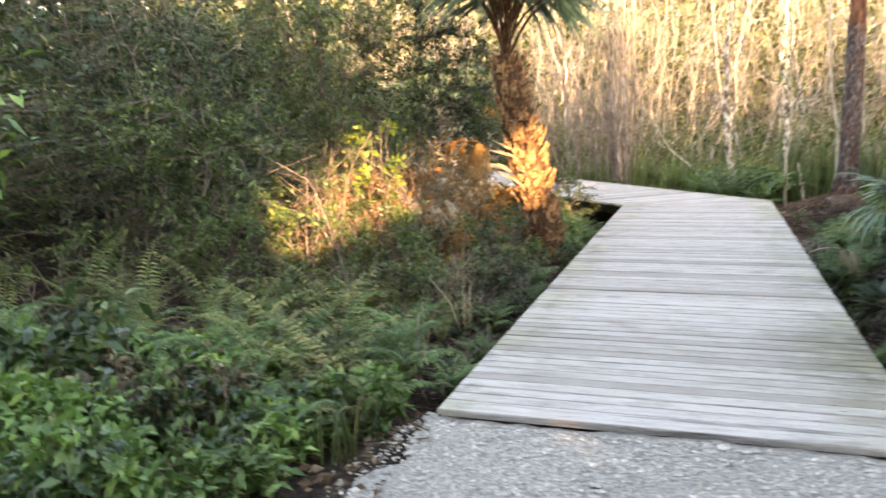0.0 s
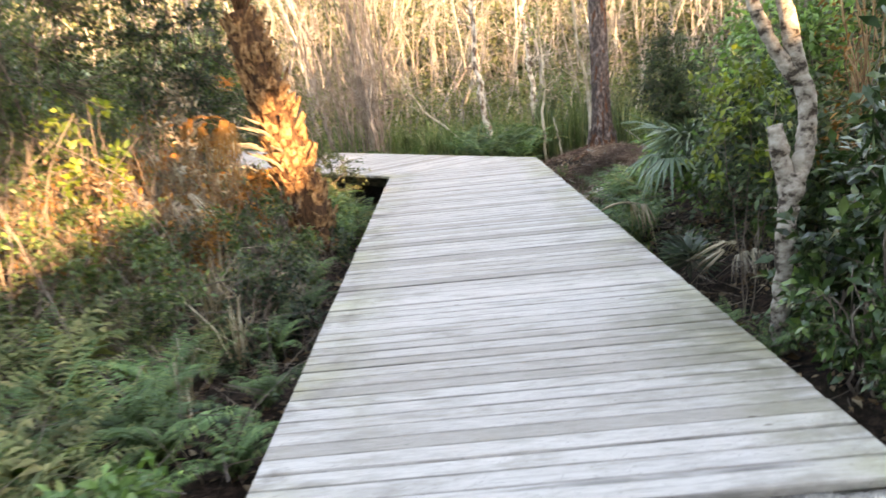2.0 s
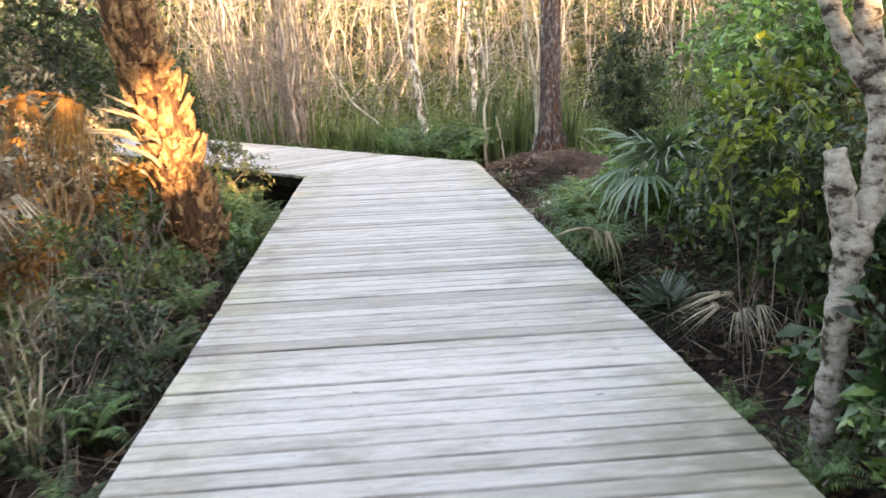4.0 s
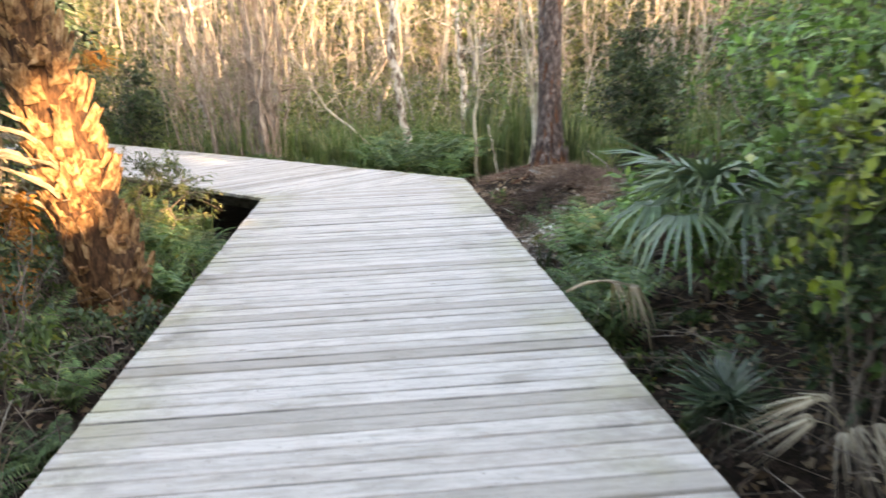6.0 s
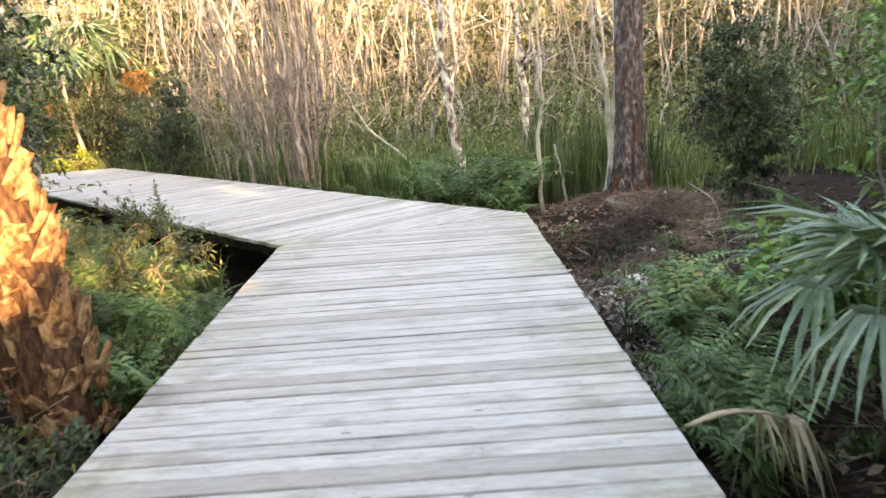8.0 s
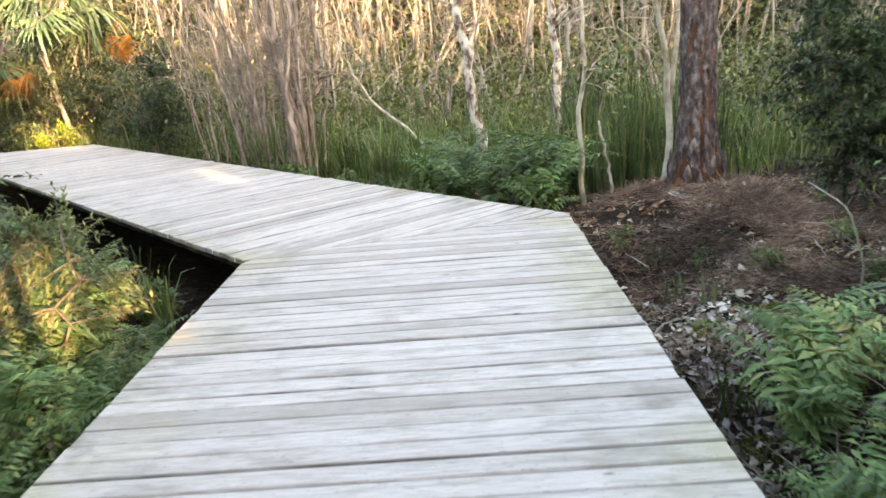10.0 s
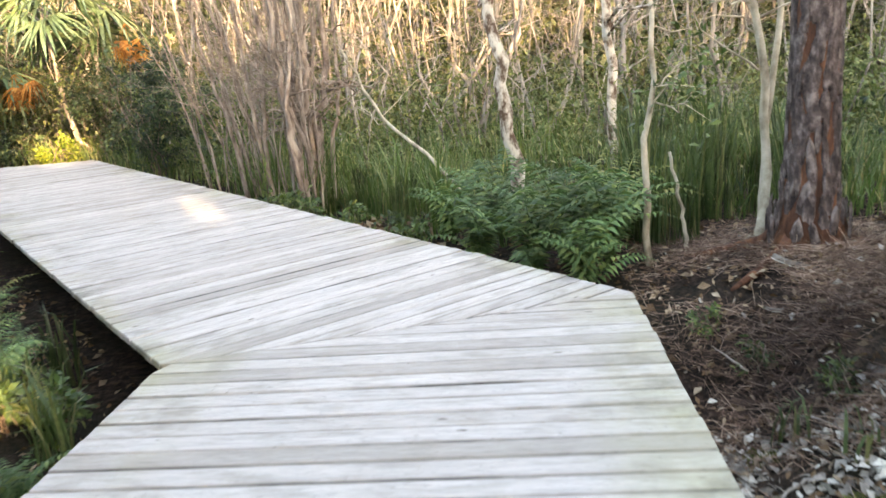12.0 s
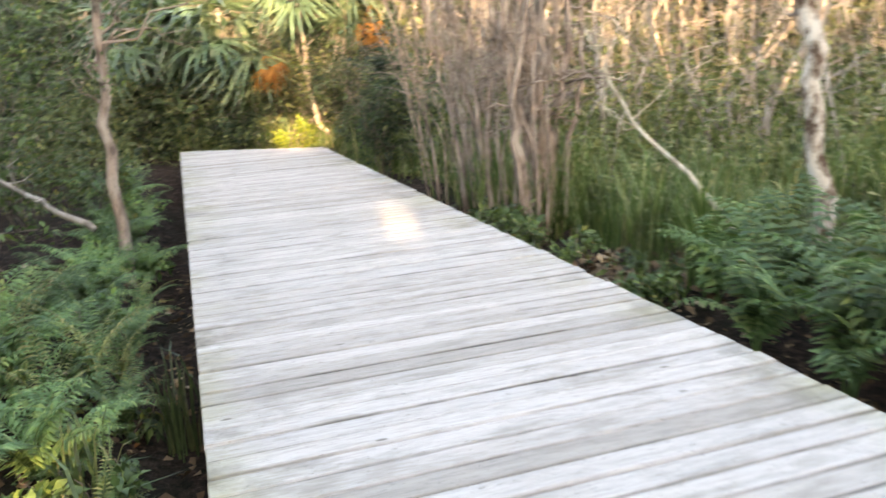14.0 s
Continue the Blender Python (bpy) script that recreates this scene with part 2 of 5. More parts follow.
    bumped(nt, b, math_node(nt, "ADD", grain, streak), 0.5, 0.004)
    return m


def ground_material(name, dark, mid, light, scale=14.0, green=(0.05, 0.06, 0.02)):
    m, nt, b = material(name, 0.95, spec=0.15)
    g = nt.nodes.new("ShaderNodeNewGeometry")
    a = noise_at(nt, g.outputs["Position"], scale, 8.0, 0.7)
    c = noise_at(nt, g.outputs["Position"], 0.9, 3.0)
    f = noise_at(nt, g.outputs["Position"], 70.0, 3.0)
    col = ramp(nt, a, (0.36, dark), (0.5, mid), (0.68, light))
    col = mixed(nt, ramp(nt, c, (0.45, (0, 0, 0)), (0.65, (0.7, 0.7, 0.7))), col, green)
    col = mixed(nt, 0.7, col, ramp(nt, f, (0.3, (0.35, 0.35, 0.35)), (0.6, (1.2, 1.2, 1.2))), "MULTIPLY")
    nt.links.new(col, b.inputs["Base Color"])
    bumped(nt, b, math_node(nt, "ADD", a, f), 0.9, 0.03)
    return m


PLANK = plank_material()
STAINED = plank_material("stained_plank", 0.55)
BEAM = bark_material("old_beam", (0.05, 0.045, 0.04), (0.10, 0.09, 0.08), (0.16, 0.15, 0.13), 6, (1, 1, 4), 0.3)
SOIL = ground_material("leaf_litter_soil", (0.011, 0.008, 0.007), (0.036, 0.023, 0.018), (0.115, 0.075, 0.058), green=(0.022, 0.02, 0.012))
GRAVEL = ground_material("pale_gravel", (0.26, 0.24, 0.215), (0.47, 0.445, 0.41), (0.64, 0.615, 0.58), 34.0, (0.40, 0.38, 0.35))
STONE = bark_material("shell_chip", (0.30, 0.28, 0.25), (0.56, 0.535, 0.50), (0.76, 0.74, 0.70), 30, (1, 1, 1), 0.3)
DARK_LEAF = leaf_material("dark_shrub_leaf", ((0, (0.02, 0.038, 0.022)), (0.6, (0.045, 0.076, 0.04)), (0.95, (0.085, 0.13, 0.062)), (1, (0.2, 0.2, 0.06))))
GREEN_LEAF = leaf_material("green_shrub_leaf", ((0, (0.035, 0.065, 0.025)), (0.6, (0.08, 0.13, 0.045)), (0.92, (0.14, 0.20, 0.065)), (1, (0.30, 0.26, 0.08))))
YELLOW_LEAF = leaf_material("yellow_green_leaf", ((0, (0.07, 0.12, 0.025)), (0.5, (0.15, 0.21, 0.035)), (1, (0.28, 0.32, 0.06))), through=0.4)
GLOSS_LEAF = leaf_material("glossy_broad_leaf", ((0, (0.02, 0.045, 0.018)), (0.7, (0.045, 0.092, 0.03)), (1, (0.14, 0.21, 0.06))), 0.28, 0.2, 0.5)
FERN_LEAF = leaf_material("fern_green", ((0, (0.07, 0.135, 0.055)), (0.7, (0.13, 0.225, 0.09)), (1, (0.22, 0.29, 0.11))), 0.5)
PALE_FERN = leaf_material("fading_fern", ((0, (0.13, 0.16, 0.065)), (0.7, (0.23, 0.25, 0.10)), (1, (0.38, 0.33, 0.15))), 0.6)
FAN_LEAF = leaf_material("palmetto_blade", ((0, (0.065, 0.115, 0.07)), (0.7, (0.12, 0.19, 0.12)), (1, (0.20, 0.26, 0.15))), 0.32, 0.2, 0.7)
DEAD_FAN = leaf_material("dead_palm_blade", ((0, (0.20, 0.15, 0.10)), (0.7, (0.38, 0.31, 0.24)), (1, (0.52, 0.46, 0.38))), 0.7, 0.2, 0.2)
RUST_FAN = leaf_material("rusty_palm_blade", ((0, (0.20, 0.08, 0.025)), (1, (0.42, 0.20, 0.06))), 0.7, 0.25, 0.2)
GREY_LITTER = leaf_material("bleached_leaf", ((0, (0.09, 0.075, 0.068)), (0.5, (0.26, 0.235, 0.22)), (1, (0.55, 0.525, 0.495))), 0.85, 0.05, 0.2)
DEAD_LEAF = leaf_material("dry_leaf", ((0, (0.07, 0.04, 0.022)), (0.6, (0.17, 0.11, 0.07)), (1, (0.33, 0.26, 0.20))), 0.8, 0.1, 0.2)
NEEDLE = leaf_material("pine_needle", ((0, (0.085, 0.05, 0.04)), (0.7, (0.225, 0.145, 0.115)), (1, (0.44, 0.33, 0.275))), 0.8, 0.05, 0.2)
GRASS = leaf_material("tall_grass", ((0, (0.07, 0.13, 0.035)), (0.65, (0.14, 0.19, 0.08)), (0.9, (0.22, 0.25, 0.12)), (1, (0.40, 0.34, 0.19))), 0.55, 0.35)
SEDGE = leaf_material("green_sedge", ((0, (0.05, 0.08, 0.03)), (0.7, (0.08, 0.12, 0.05)), (1, (0.18, 0.17, 0.08))), 0.5, 0.25)
WEED_LEAF = leaf_material("bright_weed_leaf", ((0, (0.065, 0.135, 0.045)), (0.7, (0.155, 0.28, 0.09)), (0.97, (0.26, 0.39, 0.12)), (1, (0.4, 0.36, 0.2))), 0.5, 0.3)
PALE_GREEN = leaf_material("pale_undergrowth_leaf", ((0, (0.08, 0.11, 0.045)), (0.6, (0.15, 0.18, 0.075)), (1, (0.27, 0.26, 0.13))), 0.6, 0.3)
OLIVE_LEAF = leaf_material("distant_olive_leaf", ((0, (0.07, 0.09, 0.045)), (0.6, (0.13, 0.15, 0.08)), (1, (0.26, 0.25, 0.15))), 0.6, 0.3)
TWIG = bark_material("grey_twig", (0.09, 0.07, 0.06), (0.17, 0.14, 0.12), (0.28, 0.24, 0.20), 14)
STRAW_STEM = bark_material("dry_straw_stem", (0.16, 0.09, 0.05), (0.32, 0.20, 0.11), (0.48, 0.33, 0.20), 12)
TAN_STEM = bark_material("tan_clump_stem", (0.12, 0.09, 0.075), (0.27, 0.215, 0.18), (0.43, 0.365, 0.31), 9, (1, 1, 0.4))
PALE_STEM = bark_material("pale_bare_stem", (0.15, 0.128, 0.112), (0.32, 0.285, 0.255), (0.48, 0.45, 0.415), 7)
CREAM_STEM = bark_material("cream_stem", (0.24, 0.20, 0.15), (0.42, 0.38, 0.30), (0.58, 0.54, 0.45), 8, (1, 1, 0.6), 0.3)
MOTTLED = bark_material("mottled_tan_bark", (0.11, 0.07, 0.048), (0.36, 0.31, 0.26), (0.60, 0.55, 0.48), 9, (1, 1, 0.6), 0.6, lo=0.43, hi=0.56)
WHITE_BARK = bark_material("white_blotched_bark", (0.055, 0.042, 0.034), (0.27, 0.235, 0.20), (0.44, 0.405, 0.36), 12, (1, 1, 1.5), 0.9, 0.8, 0.40, 0.60)
PINE_BARK = bark_material("pine_bark_plate", (0.035, 0.027, 0.027), (0.10, 0.078, 0.075), (0.27, 0.23, 0.22), 18, (1, 1, 0.5), 0.9)
PINE_RED = bark_material("pine_bark_furrow", (0.05, 0.025, 0.018), (0.12, 0.055, 0.035), (0.24, 0.11, 0.06), 12, (1, 1, 0.3), 0.9)
PALM_BOOT = bark_material("palm_leaf_base", (0.08, 0.04, 0.02), (0.24, 0.135, 0.068), (0.42, 0.28, 0.16), 16, (1, 1, 0.6), 0.8, lo=0.4, hi=0.64)
PALM_FIBRE = bark_material("palm_fibre", (0.025, 0.013, 0.008), (0.075, 0.038, 0.02), (0.16, 0.085, 0.045), 30, (1, 1, 0.3), 0.9)

# ---- plan of the boardwalk ----
WIDE, START, PITCH = 2.44, 4.31, 0.128
CL, CR = np.array([0.0, 14.197]), np.array([WIDE, 14.976])
BEND = radians(41.0)
AHEAD, ACROSS = np.array([-math.sin(BEND), math.cos(BEND)]), np.array([math.cos(BEND), math.sin(BEND)])
WIDE2 = float((CR - CL) @ ACROSS)
MITRE = float((CR - CL) @ AHEAD) / WIDE2        # negative slope of the joint in the second leg
END2, SKEW = 12.65, 1.5           # the far end is cut askew, shorter on the right


def beside(x, y):
    """Metres outside the deck's edge; negative on the deck."""
    one = max(-x, x - WIDE, START - y) if y < CL[1] + (CR[1] - CL[1]) * min(max(x / WIDE, 0), 1) else 99
    q = np.array([x, y]) - CL
    a, b = q @ AHEAD, q @ ACROSS
    two = max(-b, b - WIDE2, a - END2) if a > MITRE * b else 99
    return min(one, two)


def ground_z(x, y):
    """Height of the ground."""
    x, y = np.asarray(x, float), np.asarray(y, float)
    z = -0.42 + 0.07 * np.sin(x * 0.9 + 1.3) * np.cos(y * 0.7) + 0.04 * np.sin(x * 2.7 + y * 1.9)
    path = np.clip((4.75 - y) / 0.4, 0, 1) * np.clip((x + 0.5) / 0.45, 0, 1) * np.clip((4.3 - x) / 0.5, 0, 1)
    z = z + (-0.058 + 0.012 * np.sin(x * 3.1) * np.sin(y * 2.3) - z) * path
    bank = np.clip((4.9 - y) / 1.2, 0, 1) * np.clip(-x / 0.4, 0, 1)
    z = z + bank * 0.22
    mound = np.exp(-(((x - 3.9) / 1.0) ** 2 + ((y - 16.0) / 1.5) ** 2))
    return z + mound * 0.36 - ditch(x, y) * 0.3


def ditch(x, y):
    """The wet hollow under the deck and along its edges, 0 to 1."""
    side = np.maximum(-x - 0.3, x - WIDE - 0.5)
    one = np.clip(1 - side / 0.6, 0, 1) * np.clip((y - 6.0) / 3.0, 0, 1) * np.clip((15.5 - y) / 0.7, 0, 1)
    a = (x - CL[0]) * AHEAD[0] + (y - CL[1]) * AHEAD[1]
    b = (x - CL[0]) * ACROSS[0] + (y - CL[1]) * ACROSS[1]
    two = np.clip(1 - (-b - 0.25) / 0.4, 0, 1) * np.clip((WIDE2 - 0.2 - b) / 0.4, 0, 1) * np.clip(a + 0.5, 0, 1) * np.clip((END2 - a) / 1.5, 0, 1)
    return np.maximum(one, two)


# ---- ground ----
def ground_sheet():
    xs = np.concatenate([[-900, -300, -120, -60, -35], np.arange(-22, 20.1, 0.22), [32, 60, 120, 300, 900]])
    ys = np.concatenate([[-900, -300, -120, -60, -30, -12, -5], np.arange(-1, 34.1, 0.22), [50, 80, 150, 400, 900]])
    X, Y = np.meshgrid(xs, ys, indexing="ij")
    near = (np.abs(X) < 22) & (Y > -1.1) & (Y < 34)
    Z = np.where(near, ground_z(X, Y) + RNG.normal(size=X.shape) * 0.012 - 0.06 * ((X > -0.3) & (X < 4.4) & (Y < 4.7)), -0.48)
    a, b = X.shape
    i, j = np.meshgrid(np.arange(a - 1), np.arange(b - 1), indexing="ij")
    q = (i * b + j).ravel()
    f = np.concatenate([np.stack([q, q + b, q + b + 1], 1), np.stack([q, q + b + 1, q + 1], 1)])
    me = Geo().add(np.stack([X, Y, Z], -1), f).mesh("ground", [SOIL], True)
    tagged(new("ground", me), "dark leaf-littered soil under the thicket", "ground", kind="structure")


def gravel_path():
    xs, ys = np.arange(-0.32, 4.3, 0.09), np.concatenate([np.arange(-8, 0, 0.5), np.arange(0, 4.61, 0.09)])
    X, Y = np.meshgrid(xs, ys, indexing="ij")
    edge = -0.08 + 0.06 * np.sin(Y * 2.1) + 0.04 * np.sin(Y * 5.3) + 0.03 * np.sin(Y * 13.7 + 1) + 0.02 * np.sin(Y * 29)
    Xs = np.where(X < edge, edge, X)
    Z = ground_z(Xs, Y) + 0.012 + RNG.normal(size=X.shape) * 0.006
    a, b = X.shape
    i, j = np.meshgrid(np.arange(a - 1), np.arange(b - 1), indexing="ij")
    q = (i * b + j).ravel()
    f = np.concatenate([np.stack([q, q + b, q + b + 1], 1), np.stack([q, q + b + 1, q + 1], 1)])
    tagged(new("path", Geo().add(np.stack([Xs, Y, Z], -1), f).mesh("path", [GRAVEL], True)),
           "pale crushed shell and gravel path", "path", kind="structure")
    n = 9000
    x, y = RNG.uniform(0.02, 3.9, n), 4.28 - RNG.gamma(1.1, 0.9, n)
    x[:420] = -0.03 + RNG.normal(size=420) * 0.09
    p = np.stack([x, y, ground_z(x, y) + 0.014], 1)
    r = RNG.gamma(3, 0.0022, n)[:, None] + 0.0025
    oct_ = np.array([[1, 0, 0], [-1, 0, 0], [0, 1, 0], [0, -1, 0], [0, 0, 0.6], [0, 0, -0.6]])
    v = p[:, None] + oct_[None] * r[:, None] * RNG.uniform(0.5, 1.4, (n, 6, 1))
    k = np.arange(n)[:, None] * 6
    tri = [[0, 2, 4], [2, 1, 4], [1, 3, 4], [3, 0, 4], [2, 0, 5], [1, 2, 5], [3, 1, 5], [0, 3, 5]]
    f = np.stack([k + t for t in tri], 1).reshape(-1, 3)
    tagged(new("gravel", Geo().add(v, f).mesh("gravel", [STONE])), "loose pale shell chips on the path", "gravel", kind="stuff")
    n = 420
    x, y = -0.12 + RNG.normal(size=n) * 0.13, RNG.uniform(0.5, 4.3, n)
    g = Geo()
    leaves(g, np.stack([x, y, ground_z(x, y) + 0.022], 1), RNG.normal(size=(n, 3)) * [1, 1, 0.12], RNG.uniform(0.02, 0.06, n), 0.5, rng=RNG, twist=0.3)
    tagged(new("leaf_litter", g.mesh("leaf_litter", [DEAD_LEAF])), "small dry brown leaves along the gravel's edge", "leaf litter", kind="stuff")


ground_sheet()
gravel_path()


# ---- plants: builders ----
def shrub(name, label, x, y, spread, height, twigs, per_twig, leaf, mat, width=0.45, stem=TWIG, low=0.15, category="shrub",
          group="", seed=0, depth=None, stems=6, z=None, thick=0.012, lean=(0, 0)):
    """A bush: bent stems, twigs and a loose crown of single leaves with an uneven outline."""
    rng = np.random.default_rng(seed + 101)
    depth = depth or spread
    z0 = float(ground_z(x, y)) if z is None else z
    crown, woods = Geo(), []
    lines = []
    for i in range(stems):
        a = rng.uniform(0, 2 * math.pi)
        r = rng.uniform(0.25, 0.8)
        top = np.array([math.cos(a) * spread * r + lean[0], math.sin(a) * depth * r + lean[1], height * rng.uniform(0.6, 0.98)])
        line = bend(rng.normal(size=3) * [0.06, 0.06, 0] + [0, 0, -0.05], top, 9, spread * 0.25, rng=rng)
        woods.append(Geo())
        tube(woods[-1], line, np.linspace(thick, thick * 0.35, 9), k=5, rng=rng)
        lines.append(line)
    pool = np.concatenate([ln[2:] for ln in lines])
    owner = np.repeat(np.arange(stems), 7)
    # clumps make the outline uneven
    nc = max(6, twigs // 14)
    u = unit(rng.normal(size=(nc, 3)))
    rad = rng.uniform(0.35, 1.0, (nc, 1)) ** 0.6 * (0.8 + 0.35 * rng.random((nc, 1)))
    cen = u * rad * [spread, depth, height * (1 - low) * 0.5] + [lean[0] * 0.6, lean[1] * 0.6, height * (low + (1 - low) * 0.5)]
    pick = rng.integers(0, nc, twigs)
    ends = cen[pick] + rng.normal(size=(twigs, 3)) * [spread * 0.2, depth * 0.2, height * 0.11]
    ends[:, 2] = np.maximum(ends[:, 2], 0.03)
    which = np.argmin(((ends[:, None] - pool[None]) ** 2).sum(-1), 1)
    near = pool[which]
    d = ends - near
    start = near + d * np.clip(1 - 0.45 / np.maximum(np.linalg.norm(d, axis=1, keepdims=True), 0.45), 0, 0.9)
    for i in range(stems):
        mine = owner[which] == i
        if mine.any():
            sticks(woods[i], near[mine], ends[mine], thick * 0.3, thick * 0.1)
    t = rng.uniform(0.1, 1.05, (twigs, per_twig, 1))
    p = (start[:, None] + (ends - start)[:, None] * t).reshape(-1, 3) + rng.normal(size=(twigs * per_twig, 3)) * leaf * 0.25
    dirs = np.repeat(unit(ends - start), per_twig, 0) * 0.6 + rng.normal(size=p.shape) * 0.65 + [0, 0, 0.12]
    leaves(crown, p, dirs, leaf * rng.uniform(0.6, 1.25, len(p)), width, rng=rng)
    if category == "herb":
        base = Geo()
        for w in woods:
            base.add(np.concatenate(w.v), np.concatenate(w.f))
        thing = tagged(new(name), label, category, group)
        thing.location = (x, y, z0)
        part("stalk", base.mesh("stalk", [stem], True), thing)
        part("foliage", crown.mesh("foliage", [mat]), thing)
        return thing
    thing = tagged(new(name), label, category, group)
    thing.location = (x, y, z0)
    for w in woods:
        part("stem", w.mesh("stem", [stem], True), thing)
    part("crown", crown.mesh("crown", [mat]), thing)
    return thing


def frond_mesh(name, length, mat, seed, pairs=22, wide=0.13, arch=0.45, lift=1.0, pinna=0.22):
    """A feather-like fern frond that rises and arches over along +x."""
    rng = np.random.default_rng(seed)
    t = np.linspace(0, 1, pairs + 1)
    ang = lift * (1 - t) ** 0.8 - arch * t ** 1.5
    step = length / pairs
    rib = np.stack([np.cumsum(np.cos(ang)) * step, 0.02 * np.sin(t * 5 + seed), np.cumsum(np.sin(ang)) * step], 1)
    g = Geo()
    tube(g, rib[::3], np.linspace(0.005, 0.0015, len(rib[::3])), k=4)
    tt, pts = t[3:], rib[3:]
    size = wide * np.sin(np.clip(tt * 1.02, 0, 1) ** 0.7 * math.pi * 0.94 + 0.12) * rng.uniform(0.85, 1.1, len(tt)) + 0.01
    fwd = unit(np.gradient(rib, axis=0))[3:]
    for s in (1, -1):
        d = fwd * 0.35 + np.array([0, s, 0]) + rng.normal(size=pts.shape) * 0.06
        leaves(g, pts, d, size, pinna, 0.14, 0.3, rng=rng, twist=0.3)
    return g.mesh(name, [mat])


def fern(label, mesh_list, count, seed, size=1.0, rise=(-30, 8)):
    rng = np.random.default_rng(seed)
    thing = tagged(new("fern"), label, "fern", "ferns along the boardwalk")
    for i in range(count):
        f = part("frond", mesh_list[i % len(mesh_list)], thing)
        k = size * rng.uniform(0.7, 1.1)
        f.matrix_basis = pose(0, 0, 0, rng.uniform(-14, 14), rng.uniform(*rise), 360 * i / count + rng.uniform(-20, 20)) @ Matrix.Diagonal((k, k, k, 1))
    return thing


def fan_mesh(name, mat, seed, stalk=0.6, blade=0.55, blades=24, open_=2.5, droop=0.35, cup=0.25, split=0.35, stem_r=0.011, stem_mat=None):
    """A fan leaf: a bowed stalk along +x and folded blades that radiate from its end."""
    rng = np.random.default_rng(seed)
    g = Geo()
    line = np.array([[stalk * t, 0, stalk * 0.18 * math.sin(t * 2.6)] for t in np.linspace(0, 1, 7)])
    st = Geo()
    tube(st, line, np.linspace(stem_r, stem_r * 0.6, 7), k=5)
    hub = line[-1]
    for i in range(blades):
        a = -open_ + 2 * open_ * i / (blades - 1) + rng.normal() * 0.03
        ln = blade * (0.72 + 0.28 * math.cos(a * 0.55)) * rng.uniform(0.88, 1.08)
        d = np.array([math.cos(a), math.sin(a), cup * 0.6])
        s = np.array([-math.sin(a), math.cos(a), 0])
        w = blade * open_ * 2 / blades * 0.42
        fall = droop * rng.uniform(0.6, 1.5)
        pts, wid = [], (0.25, 1.0, 0.72, 0.05)
        for k, t in enumerate((0.04, split, 0.7, 1.0)):
            pts.append(hub + d * ln * t - np.array([0, 0, 1]) * ln * fall * max(0, t - 0.25) ** 1.6 * 1.6)
        v, f = [], []
        for p, q in zip(pts, wid):
            v += [p - s * w * q * 0.5 + [0, 0, w * q * 0.18], p, p + s * w * q * 0.5 + [0, 0, w * q * 0.18]]
        for k in range(3):
            o = 3 * k
            f += [[o, o + 1, o + 4], [o, o + 4, o + 3], [o + 1, o + 2, o + 5], [o + 1, o + 5, o + 4]]
        g.add(v, f)
    me = g.mesh(name, [mat])
    STALKS[me.name] = st.mesh("stalk", [stem_mat or mat], True)
    return me


STALKS = {}


def fan_palm(name, label, x, y, z, fans, count, seed, tilt=(-75, -15), size=1.0, category="palmetto", arc=(0, 360), group=""):
    rng = np.random.default_rng(seed)
    thing = tagged(new(name), label, category, group)
    thing.location = (x, y, z)
    for i in range(count):
        f = part("fan_leaf", fans[i % len(fans)], thing)
        part("stalk", STALKS[f.data.name], f)
        k = size * rng.uniform(0.8, 1.12)
        yaw = arc[0] + (arc[1] - arc[0]) * (i + rng.uniform(-0.3, 0.3)) / count
        f.matrix_basis = pose(0, 0, 0, 0, 0, yaw) @ pose(0, 0, 0, rng.uniform(-25, 25), rng.uniform(*tilt), 0) @ Matrix.Diagonal((k, k, k, 1))
    return thing


